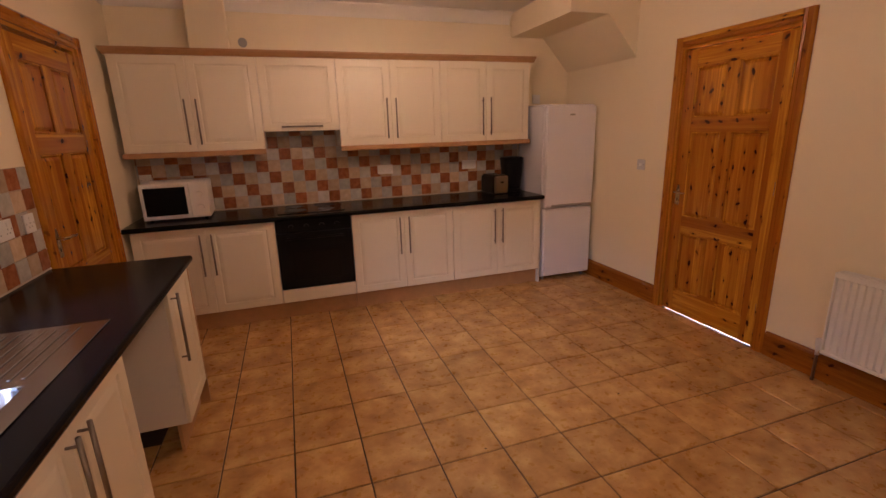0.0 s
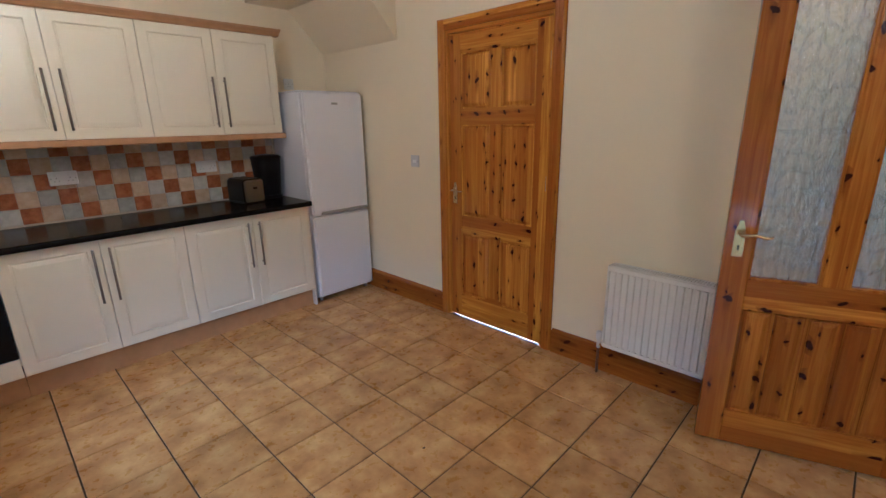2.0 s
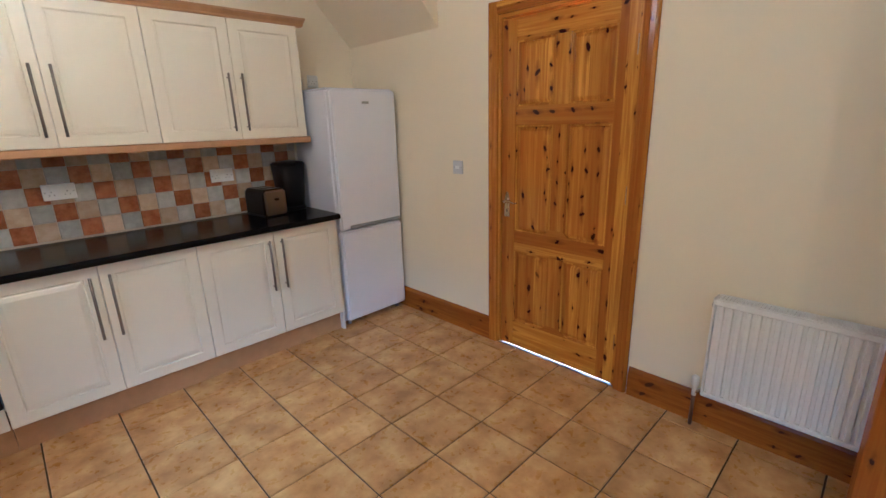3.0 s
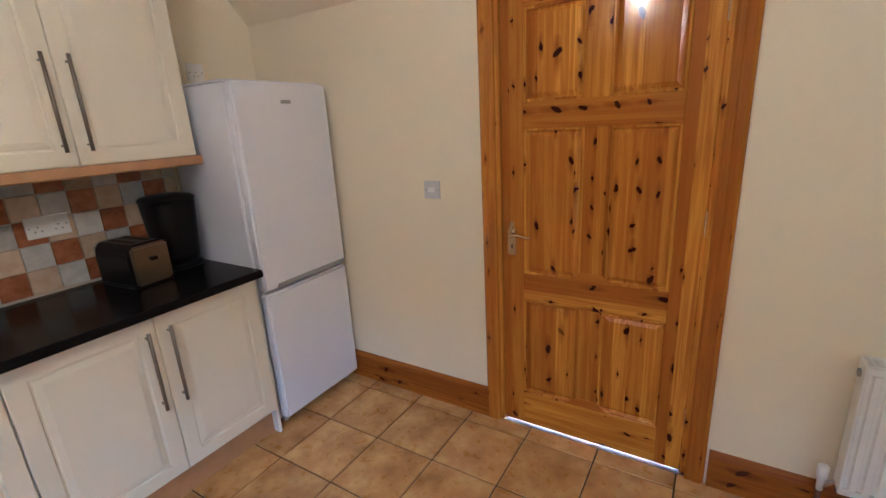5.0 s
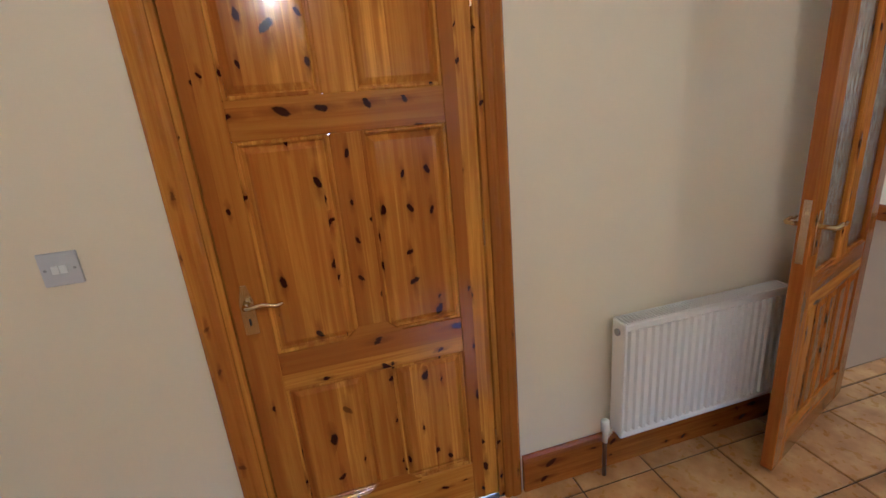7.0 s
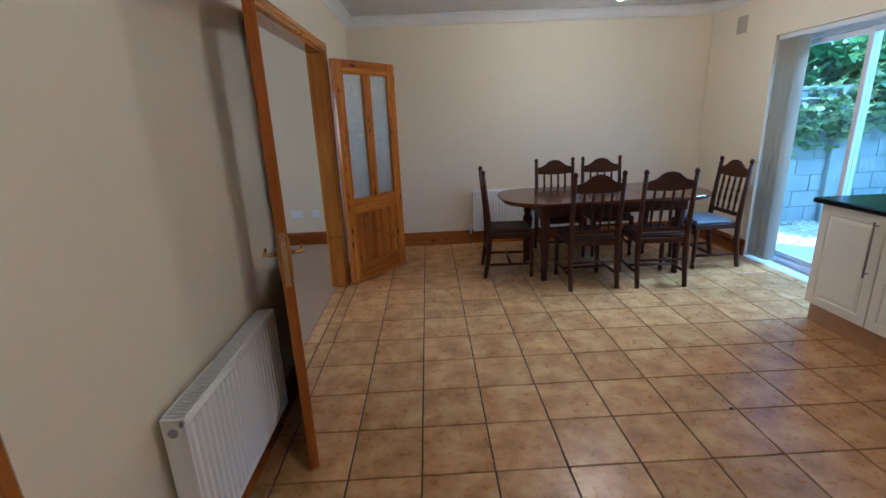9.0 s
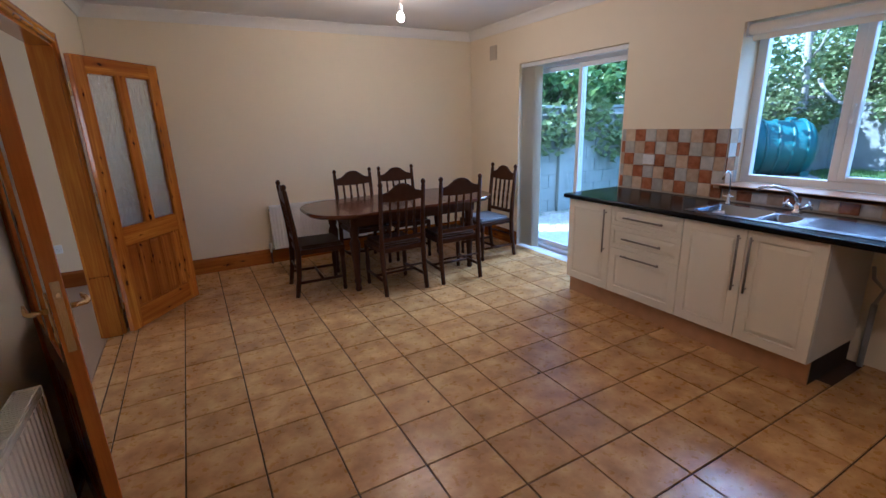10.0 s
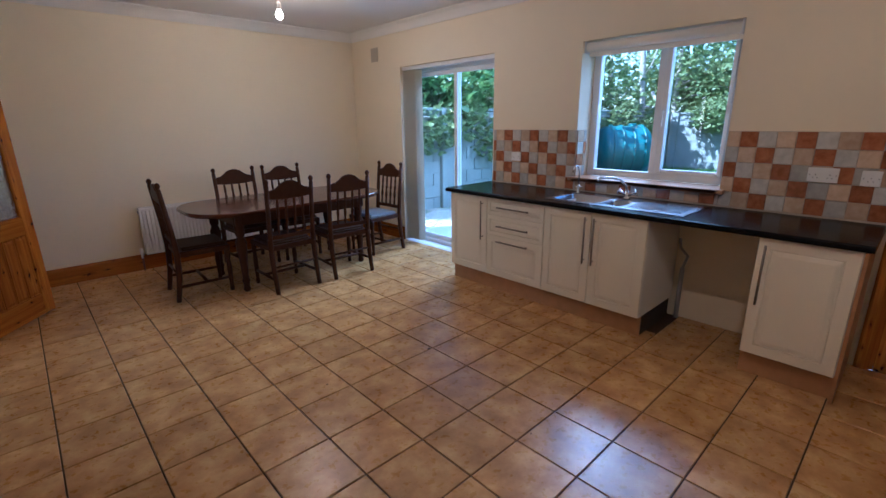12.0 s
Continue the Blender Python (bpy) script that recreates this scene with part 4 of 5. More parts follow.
part("nosing", prism([(xe + .0002, ZT + .002), (xe + .006, ZT + .004), (xe + .012, ZT + .014), (xe + .012, WT - .010), (xe + .006, WT - .002), (xe + .0002, WT)], "y", WY0, WY1), M_WORK, wt)


def bowl(x0, x1, y0, y1, z, depth, r=.05, n=5):
    """A pressed bowl with round corners, open on top."""
    b2 = bmesh.new()

    def ring(ins, zz, rr):
        v = []
        for cx, cy, a0 in ((x1 - ins - rr, y1 - ins - rr, 0), (x0 + ins + rr, y1 - ins - rr, 90), (x0 + ins + rr, y0 + ins + rr, 180), (x1 - ins - rr, y0 + ins + rr, 270)):
            for k in range(n + 1):
                a = radians(a0 + 90 * k / n)
                v.append(b2.verts.new((cx + rr * math.cos(a), cy + rr * math.sin(a), zz)))
        return v
    rs = [ring(-.006, z, r), ring(0, z - .004, r), ring(.006, z - depth * .85, r), ring(.022, z - depth, r * .8)]
    for A, B in zip(rs, rs[1:]):
        for k in range(len(A)):
            b2.faces.new((A[k], A[(k + 1) % len(A)], B[(k + 1) % len(A)], B[k]))
    b2.faces.new(rs[-1])
    bmesh.ops.recalc_face_normals(b2, faces=b2.faces[:])
    bmesh.ops.reverse_faces(b2, faces=b2.faces[:])
    return b2


sk = thing("kitchen_sink", "stainless steel one and a half bowl sink with a ribbed drainer", "sink")
zt = WT + .004
B1, B2 = (SKX0 + .075, SKX1 - .045, SKY0 + .045, SKY0 + .405), (SKX0 + .14, SKX1 - .06, SKY0 + .435, SKY0 + .585)
bm = bmesh.new()
ys = [SKY0, B1[2], B1[3], B2[2], B2[3], SKY1]
part("deck_end", box(SKX0, SKX1, SKY0, B1[2] - .004, WT + .0005, zt, .001), M_SINK, sk)
box(SKX0, SKX1, B1[3] + .004, B2[2] - .004, WT + .0005, zt, bm=bm)
part("drainer", box(SKX0, SKX1, B2[3] + .004, SKY1, WT + .0005, zt, .001), M_SINK, sk)
for bb in (B1, B2):
    box(SKX0, bb[0] - .004, bb[2] - .004, bb[3] + .004, WT + .0005, zt, bm=bm)
    box(bb[1] + .004, SKX1, bb[2] - .004, bb[3] + .004, WT + .0005, zt, bm=bm)
part("deck", bm, M_SINK, sk)
part("bowl", bowl(*B1, zt, .17), M_SINK, sk, "main sink bowl", True)
part("bowl", bowl(*B2, zt, .12, .04), M_SINK, sk, "small rinsing bowl", True)
for k in range(9):
    xk = SKX0 + .085 + k * .034
    part("rib", box(xk, xk + .010, B2[3] + .05, SKY1 - .04, zt, zt + .003, .0014), M_SINK, sk)
for a, b, zz in (((B1[0] + B1[1]) / 2, (B1[2] + B1[3]) / 2, zt - .169), ((B2[0] + B2[1]) / 2, (B2[2] + B2[3]) / 2, zt - .119)):
    part("waste", lathe([(.036, zz), (.034, zz + .003), (.02, zz + .004)], 16, Matrix.Translation((a, b, 0))), M_CHROME, sk)

tp = thing("mixer_tap", "chrome monobloc mixer tap with two cross handles and a curved spout", "tap", (SKX0 + .055, -2.36, zt))
part("body", lathe([(.027, 0), (.026, .012), (.017, .02), (.019, .05), (.014, .065)], 16), M_CHROME, tp, "", True)
part("spout", tube([(0, 0, .06), (.01, -.01, .10), (.04, -.04, .145), (.09, -.10, .165), (.14, -.155, .160), (.155, -.17, .140)], .0095, 10), M_CHROME, tp, "", True)
for sy in (-1, 1):
    a = part("valve", cyl((0, sy * .015, .035), (0, sy * .06, .055), .011, n=10), M_CHROME, tp, "", True)
    part("cross_handle", cyl((-.028, sy * .066, .058), (.028, sy * .066, .058), .0065, n=8), M_CHROME, a, "", True)
    part("cross_handle", cyl((0, sy * .054, .083), (0, sy * .078, .033), .0065, n=8), M_CHROME, a, "", True)
ft = thing("filter_tap", "slim chrome swan neck filter tap", "tap", (SKX0 + .05, -2.78, zt))
part("body", lathe([(.020, 0), (.019, .01), (.011, .016), (.011, .07)], 12), M_CHROME, ft, "", True)
part("spout", tube([(0, 0, .06), (0, 0, .17), (.012, .0, .21), (.05, .0, .235), (.09, .0, .215), (.10, .0, .18)], .0052, 8), M_CHROME, ft, "", True)
part("lever", cyl((0, -.035, .055), (0, .035, .055), .006, n=8), M_CHROME, ft)

# waste pipe in the open appliance bay
pp = thing("waste_pipe", "grey waste pipe and valve in the open appliance bay", "pipe")
part("pipe", tube([(XW + .05, -1.93, .40), (XW + .05, -1.93, .20), (XW + .05, -1.93, .002)], .016, 10), M_GREY, pp, "", True)
part("hose", tube([(XW + .05, -1.93, .40), (XW + .06, -1.90, .50), (XW + .08, -1.95, .56), (XW + .05, -1.97, .62)], .010, 8), M_GREY, pp, "", True)


# ---- window and patio door ----
def reveal_board(name, label, bm, mat):
    return tagged(part(name, bm, mat), label, kind="structure")


wy0, wy1, wz0, wz1 = WIN
xo = XW - .205
wf = thing("window_1", "white upvc two-light kitchen window", "window")
F = .062
fb = bmesh.new()
box(xo - .06, xo, wy0 + .001, wy0 + F, wz0 + .007, wz1 - .001, .004, bm=fb)
box(xo - .06, xo, wy1 - F, wy1 - .001, wz0 + .007, wz1 - .001, .004, bm=fb)
box(xo - .06, xo, wy0 + F, wy1 - F, wz0 + .007, wz0 + F, .004, bm=fb)
box(xo - .06, xo, wy0 + F, wy1 - F, wz1 - F, wz1 - .001, .004, bm=fb)
ym = (wy0 + wy1) / 2 + .002
box(xo - .06, xo, ym - .026, ym + .026, wz0 + F, wz1 - F, .004, bm=fb)
part("window_frame", fb, M_UPVC, wf)
sash = part("sash", box(xo - .052, xo + .008, ym + .027, ym + .067, wz0 + F + .001, wz1 - F - .001, .004), M_UPVC, wf)
part("sash", box(xo - .052, xo + .008, wy1 - F - .030, wy1 - F - .001, wz0 + F + .001, wz1 - F - .001, .004), M_UPVC, wf)
part("sash_rail", box(xo - .052, xo + .008, ym + .068, wy1 - F - .031, wz0 + F + .001, wz0 + F + .032, .004), M_UPVC, wf)
part("sash_rail", box(xo - .052, xo + .008, ym + .068, wy1 - F - .031, wz1 - F - .032, wz1 - F - .001, .004), M_UPVC, wf)
part("handle", tube([(xo + .010, ym + .047, 1.52), (xo + .035, ym + .047, 1.52), (xo + .038, ym + .047, 1.41)], .008, 8), M_WHITE, wf, "white window handle", True)
for a, b in ((wy0 + F, ym - .026), (ym + .067, wy1 - F - .030)):
    p = part("pane", box(xo - .034, xo - .028, a, b, wz0 + F, wz1 - F), M_CLEAR, wf)
    p.visible_shadow = False
tagged(part("sill_board", box(XW - .204, XW + .055, wy0 + .001, wy1 - .001, wz0 - .022, wz0 + .006, .004, bm=box(XW + .001, XW + .055, wy0 - .035, wy1 + .035, wz0 - .0225, wz0 + .0065, .004)), plain("varnished_window_board", (.42, .235, .115), .3, vary=.2, scale=9)), "varnished wooden window board", kind="structure")
rb = thing("roller_blind", "rolled-up cream blind at the head of the window", "blind")
part("roll", cyl((XW - .055, wy0 + .02, wz1 - .045), (XW - .055, wy1 - .02, wz1 - .045), .036, n=20), M_ROLLER, rb, "", True)
part("hem_bar", box(XW - .088, XW - .080, wy0 + .02, wy1 - .02, wz1 - .115, wz1 - .03, .002), M_ROLLER, rb)
for yy in (wy0 + .012, wy1 - .016):
    part("bracket", box(XW - .095, XW - .015, yy - .006, yy + .006, wz1 - .09, wz1 - .002, .002), M_WHITE, rb)
part("chain", tube([(XW - .03, wy1 - .03, wz1 - .05), (XW - .025, wy1 - .028, wz1 - .5), (XW - .03, wy1 - .03, wz1 - .75)], .0018, 5), M_WHITE, rb)

sp = thing("patio_door", "white sliding patio door with two tall panes", "sliding door")
y0, y1, z1 = SDW
xo = XW - .165
G = .048
fb = bmesh.new()
box(xo - .09, xo, y0 + .001, y0 + G, .001, z1 - .001, .003, bm=fb)
box(xo - .09, xo, y1 - G, y1 - .001, .001, z1 - .001, .003, bm=fb)
box(xo - .09, xo, y0 + G, y1 - G, z1 - .065, z1 - .001, .003, bm=fb)
box(xo - .09, xo, y0 + G, y1 - G, .001, .045, .003, bm=fb)
part("door_frame", fb, M_UPVC, sp)
ymid = (y0 + y1) / 2 + .03
for nm, a, b, xx in (("fixed_light", y0 + G, ymid + .02, xo - .045), ("sliding_leaf", ymid - .02, y1 - G, xo - .002)):
    lf = bmesh.new()
    q = .045
    box(xx - .036, xx, a, a + q, .047, z1 - .067, .003, bm=lf)
    box(xx - .036, xx, b - q, b, .047, z1 - .067, .003, bm=lf)
    box(xx - .036, xx, a + q, b - q, .047, .047 + q, .003, bm=lf)
    box(xx - .036, xx, a + q, b - q, z1 - .067 - q, z1 - .067, .003, bm=lf)
    l = part(nm, lf, M_UPVC, sp)
    p = part("pane", box(xx - .021, xx - .015, a + q, b - q, .047 + q, z1 - .067 - q), M_CLEAR, l)
    p.visible_shadow = False
vb = thing("vertical_blind", "cream vertical blind slats bunched at one side of the patio door", "blind")
part("head_rail", box(XW - .065, XW - .020, y0 + .01, y1 - .01, z1 - .042, z1 - .004, .003), M_WHITE, vb)
slat = None
for k in range(15):
    yk = y0 + .05 + k * .0165
    bm = bmesh.new()
    box(-.0012, .0012, -.044, .044, .035, z1 - .05, bm=bm)
    s_ = part("slat", bm, M_BLIND, vb)
    s_.location, s_.rotation_euler = (XW - .045, yk, 0), (0, 0, radians(74 + 6 * math.sin(k * 1.7)))

tagged(part("door_sill", box(XW - .26, XW + .0, y0 + .001, y1 - .001, -.02, .0005), M_UPVC), "white patio door threshold", kind="structure")
vt = thing("wall_vent", "square cream louvred wall vent near the ceiling", "vent")
part("frame", box(XW + .001, XW + .012, -5.86, -5.72, 2.19, 2.35, .003), M_VENT, vt)
for k in range(6):
    part("slat", box(XW + .0122, XW + .017, -5.845, -5.735, 2.205 + k * .023, 2.220 + k * .023, .001), M_VENT, vt)


# ---- radiators ----
def radiator(name, label, length, h, turn, loc):
    """Back against x = 0 of its own frame, front at x = -.105; runs from y = 0 to -length."""
    th = thing(name, label, "radiator", loc, turn)
    bm = bmesh.new()
    pitch = .0335
    n = int((length - .03) / pitch)
    out = [(-.085, -.012)]
    y = -.014
    st = (length - .028) / n
    for k in range(n):
        a = y - k * st
        out += [(-.089, a), (-.089, a - st * .30), (-.101, a - st * .42), (-.101, a - st * .88), (-.089, a - st)]
    out += [(-.085, -length + .012)]
    b2 = prism([(u, v) for u, v in out] + [(-.080, -length + .012), (-.080, -.012)], "z", .225, .655)
    part("front_panel", b2, M_RAD, th)
    part("edge_roll", box(-.101, -.080, -length + .001, -.001, .200, .224, .004), M_RAD, th)
    part("edge_roll", box(-.101, -.080, -length + .001, -.001, .656, .684, .004), M_RAD, th)
    part("end_cheek", box(-.103, -.030, -.0105, -.001, .205, .688, .003), M_RAD, th)
    part("end_cheek", box(-.103, -.030, -length + .001, -length + .0105, .205, .688, .003), M_RAD, th)
    part("back_panel", box(-.040, -.030, -length + .012, -.012, .205, .684, .003), M_RAD, th)
    bm = bmesh.new()
    box(-.100, -.096, -length + .012, -.012, .685, .690, bm=bm)
    box(-.036, -.031, -length + .012, -.012, .685, .690, bm=bm)
    m_ = int((length - .03) / .014)
    for k in range(m_):
        yk = -.016 - k * .014
        box(-.0955, -.0365, yk - .0035, yk, .685, .689, bm=bm)
    part("grille", bm, M_RAD, th, "slotted top grille")
    v = part("valve", lathe([(.010, .165), (.012, .215), (.017, .22), (.017, .262), (.012, .268)], 12, Matrix.Translation((-.055, .035, 0))), M_WHITE, th, "white radiator valve", True)
    part("tail", tube([(-.055, .035, .18), (-.055, -.002, .215)], .009, 8), M_CHROME, v)
    part("pipe", tube([(-.055, .035, .165), (-.055, .035, .002)], .0085, 8), M_COPPER, th, "dark copper pipe", True)
    part("plug", cyl((-.065, -.0005, .645), (-.065, .006, .645), .014, n=12), M_GREY, th)
    for yy in (-.12, -length + .12):
        part("bracket", box(-.029, -.0012, yy - .015, yy + .015, .30, .60), M_RAD, th)
    return th


radiator("radiator", "white panel radiator on the cream wall behind the open door", .78, .48, 0, (XE, -2.075, 0))
radiator("radiator", "white panel radiator behind the dining chairs", 1.10, .48, -90, (-1.335, YS, -.03))


# ---- bulbs ----
def pendant(x, y, zb):
    th = thing("pendant_light", "bare glowing bulb hanging from a white ceiling rose", "ceiling light", (x, y, 0), group="pendant bulbs")
    part("ceiling_rose", lathe([(.045, ZC - .002), (.043, ZC - .014), (.02, ZC - .028)][::-1], 20), M_WHITE, th, "", True)
    part("flex", cyl((0, 0, zb + .10), (0, 0, ZC - .025), .0032, n=8), M_WHITE, th)
    part("holder", lathe([(.017, zb + .035), (.019, zb + .04), (.019, zb + .085), (.010, zb + .10)], 14), M_WHITE, th, "", True)
    b = part("bulb", lathe([(.004, zb - .036), (.018, zb - .031), (.028, zb - .016), (.030, zb), (.025, zb + .018), (.014, zb + .034)], 16), M_BULB, th, "glowing bulb", True)
    b.visible_shadow = False
    return th


pendant(BULB_S[0], BULB_S[1], BULB_S[2])
pendant(BULB_N[0], BULB_N[1], BULB_N[2])


# ---- dining set ----
def turned(z0, z1, r, n=10):
    H = z1 - z0
    pr = [(0, .8), (.06, .8), (.08, 1.15), (.11, .7), (.2, .62), (.45, 1.0), (.7, .66), (.86, .6), (.89, 1.15), (.92, .8), (1, .8)]
    return [(r * k, z0 + H * f) for f, k in pr]


def dining_chair(loc, turn, label, seat_mat, seat_label):
    """Faces +y; the back posts stand at y = -.20."""
    th = thing("dining_chair", label, "chair", loc, turn, "dining chairs")
    W_, D_ = .205, .20
    sm = part("seat_frame", box(-W_ - .008, W_ + .008, -D_, D_ + .02, .385, .432, .006), M_MAHOG, th)
    b2 = box(-W_ + .008, W_ - .008, -D_ + .030, D_ + .005, .4325, .465, .016, seg=3)
    part("seat", b2, seat_mat, th, seat_label)
    for s in (-1, 1):
        pts = [(s * W_, -D_ - .045, 0), (s * W_, -D_ - .012, .20), (s * W_, -D_ + .002, .42), (s * W_, -D_ - .012, .62), (s * W_, -D_ - .050, .965)]
        part("back_post", tube(pts, [.020, .023, .025, .021, .019], 8), M_MAHOG, th, "", True)
        part("finial", lathe([(.010, .958), (.019, .966), (.012, .976), (.021, .990), (.022, 1.002), (.014, 1.018), (.004, 1.024)], 10, Matrix.Translation((s * W_, -D_ - .051, 0))), M_MAHOG, th, "turned ball finial", True)
        part("leg", lathe([(.017, 0), (.020, .03), (.015, .05), (.019, .12), (.022, .22), (.016, .30), (.023, .33), (.023, .40)], 10, Matrix.Translation((s * (W_ - .008), D_ - .006, 0))), M_MAHOG, th, "", True)
        part("stretcher", tube([(s * W_, -D_ - .02, .13), (s * (W_ - .008), D_ - .006, .13)], .0135, 8), M_MAHOG, th, "", True)
    part("stretcher", tube([(-W_, 0.0, .13), (W_, 0.0, .13)], .0135, 8), M_MAHOG, th, "", True)
    part("stretcher", tube([(-W_, -D_ - .014, .24), (W_, -D_ - .014, .24)], .010, 8), M_MAHOG, th, "", True)
    # arched crest rail
    top = [(-W_ + .012, .925), (-W_ + .035, .932), (-.135, .940), (-.10, .962), (-.07, .988), (-.035, 1.002), (0, 1.006), (.035, 1.002), (.07, .988), (.10, .962), (.135, .940), (W_ - .035, .932), (W_ - .012, .925), (W_ - .012, .858), (.1, .850), (0, .847), (-.1, .850), (-W_ + .012, .858)]
    c = part("crest_rail", prism(top, "y", -.011, .011, .003), M_MAHOG, th)
    c.location, c.rotation_euler = (0, -D_ - .043 + .094, 0), (radians(6), 0, 0)
    lo_ = part("lower_rail", box(-W_ + .012, W_ - .012, -.010, .010, .490, .528, .004), M_MAHOG, th)
    lo_.location = (0, -D_ - .001, 0)
    for k in range(4):
        xk = (k - 1.5) * .078
        sp_ = part("spindle", tube([(xk, -D_ - .001, .525), (xk, -D_ - .004, .56), (xk, -D_ - .006, .58), (xk, -D_ - .012, .64), (xk, -D_ - .018, .70), (xk, -D_ - .022, .72), (xk, -D_ - .025, .74), (xk, -D_ - .032, .80), (xk, -D_ - .040, .862)], [.008, .013, .009, .015, .010, .016, .010, .013, .009], 8), M_MAHOG, th, "", True)
    return th


CH = [((-2.205, -4.82), 180 + 2, "tucked under the long table"), ((-2.800, -4.80), 180 - 2, "tucked in nearer the patio door"),
      ((-1.575, -5.20), 90 - 3, "standing at the table's end"), ((-2.23, -5.70), 2, "on the wall side of the table"), ((-2.735, -5.70), -2, "by the wall near the patio")]
for (x, y), a, w in CH:
    dining_chair((x, y, 0), a, "dark mahogany spindle-back chair " + w, M_LEATHER, "dark brown leather seat pad")
dining_chair((-3.50, -5.18, 0), -88, "dark mahogany spindle-back dining chair with daylight sheen painted on its seat beside patio door", M_SEATSHEEN, "seat pad coloured pale grey for the daylight reflected in it")

tb = thing("dining_table", "long dark mahogany dining table with rounded ends and turned legs", "table", (-2.46, -5.20, 0), 1.5)
A, Bq = .97, .47


def end_outline(a, b, r, n=10):
    o = []
    for cx, cy, a0 in ((a - r, b - r, 0), (-a + r, b - r, 90), (-a + r, -b + r, 180), (a - r, -b + r, 270)):
        for k in range(n + 1):
            t = radians(a0 + 90 * k / n)
            o.append((cx + r * math.cos(t) * 1.0, cy + r * math.sin(t)))
    return o


part("tabletop", prism(end_outline(A, Bq, .36), "z", .722, .750, .006), M_MAHOG2, tb)
part("underframe", prism(end_outline(A - .02, Bq - .02, .34), "z", .710, .7215), M_MAHOG, tb)
ap = bmesh.new()
box(-.64, .64, -.36, -.338, .615, .709, bm=ap)
box(-.64, .64, .338, .36, .615, .709, bm=ap)
box(-.662, -.640, -.36, .36, .615, .709, bm=ap)
box(.640, .662, -.36, .36, .615, .709, bm=ap)
part("apron", ap, M_MAHOG, tb)
for sx in (-1, 1):
    for sy in (-1, 1):
        pr = [(.022, 0), (.032, .02), (.024, .05), (.030, .09), (.036, .10), (.026, .13), (.034, .28), (.046, .40), (.050, .46), (.030, .51), (.040, .53), (.042, .56), (.045, .709)]
        part("leg", lathe(pr, 14, Matrix.Translation((sx * .622, sy * .32, 0))), M_MAHOG, tb, "", True)
part("leaf_joint", box(-.3015, -.2995, -Bq + .01, Bq - .01, .7503, .7506), M_DARK, tb)
part("leaf_joint", box(.2995, .3015, -Bq + .01, Bq - .01, .7503, .7506), M_DARK, tb)


# ---- living room and hall beyond the doors ----
LX = 5.9
structure("floor_living", box(XE + .102, LX, -6.6, -2.0, -.12, 0.0), plain("tan_laminate", (.38, .26, .16), .4, vary=.12, scale=6), "pale polished living room floor")
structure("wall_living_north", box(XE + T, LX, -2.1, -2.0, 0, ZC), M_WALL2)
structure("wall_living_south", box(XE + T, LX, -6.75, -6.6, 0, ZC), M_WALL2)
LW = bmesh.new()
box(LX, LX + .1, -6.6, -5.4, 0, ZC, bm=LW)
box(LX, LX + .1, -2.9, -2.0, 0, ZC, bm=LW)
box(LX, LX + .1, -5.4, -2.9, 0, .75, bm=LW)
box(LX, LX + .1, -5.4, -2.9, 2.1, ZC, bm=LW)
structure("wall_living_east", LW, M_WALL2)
lw = thing("window_2", "white framed living room window", "window")
fb = bmesh.new()
box(LX + .02, LX + .08, -5.4, -5.34, .75, 2.1, bm=fb)
box(LX + .02, LX + .08, -2.96, -2.9, .75, 2.1, bm=fb)
box(LX + .02, LX + .08, -5.34, -2.96, .75, .81, bm=fb)
box(LX + .02, LX + .08, -5.34, -2.96, 2.04, 2.1, bm=fb)
box(LX + .02, LX + .08, -4.18, -4.12, .81, 2.04, bm=fb)
part("window_frame", fb, M_UPVC, lw)
skirt("baseboard_living", [(-6.599, 1, XE + T + .001, LX - .001)], "x")
socket("double_socket", "grey double socket low on the living room wall", .86, -6.60, .40, "y", 1, .146, .086, 2)
socket("double_socket", "white single socket low on the living room wall", .62, -6.60, .40, "y", 1, .087, .086, 2)
ac = thing("leather_armchair", "black leather armchair in the living room", "armchair", (4.72, -3.98, 0), -90)
part("base", box(-.42, .42, -.40, .40, .06, .30, .03, seg=2), M_SOFA, ac)
part("seat", box(-.28, .28, -.38, .28, .305, .46, .05, seg=3), M_SOFA, ac)
part("backrest", box(-.36, .36, .22, .46, .305, .95, .07, seg=3), M_SOFA, ac)
for s in (-1, 1):
    part("arm", box(min(s * .29, s * .46), max(s * .29, s * .46), -.42, .34, .305, .62, .06, seg=3), M_SOFA, ac)
    part("foot", cyl((s * .34, -.32, 0), (s * .34, -.32, .07), .02, n=8), M_BLACK, ac)
    part("foot", cyl((s * .34, .32, 0), (s * .34, .32, .07), .02, n=8), M_BLACK, ac)

# hall behind the closed door
structure("floor_hall", box(XE + .102, 1.6, -1.99, .82, -.12, 0.0), M_CARPET)
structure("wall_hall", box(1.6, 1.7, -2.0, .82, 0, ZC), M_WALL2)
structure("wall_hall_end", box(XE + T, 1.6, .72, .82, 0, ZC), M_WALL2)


# crumbs on the floor
rnd = random.Random(9)
bm = bmesh.new()
for x, y, q in ((-2.305, -2.883, .012), (-1.60, -2.98, .007), (-1.375, -2.55, .008), (-2.52, -3.20, .006), (-1.42, -3.60, .006), (-2.1, -1.9, .006), (-1.2, -1.75, .007)):
    box(x - q, x + q * rnd.uniform(.3, .9), y - q * .5, y + q * .6, .0012, .0012 + q * .5, q * .2, bm=bm)
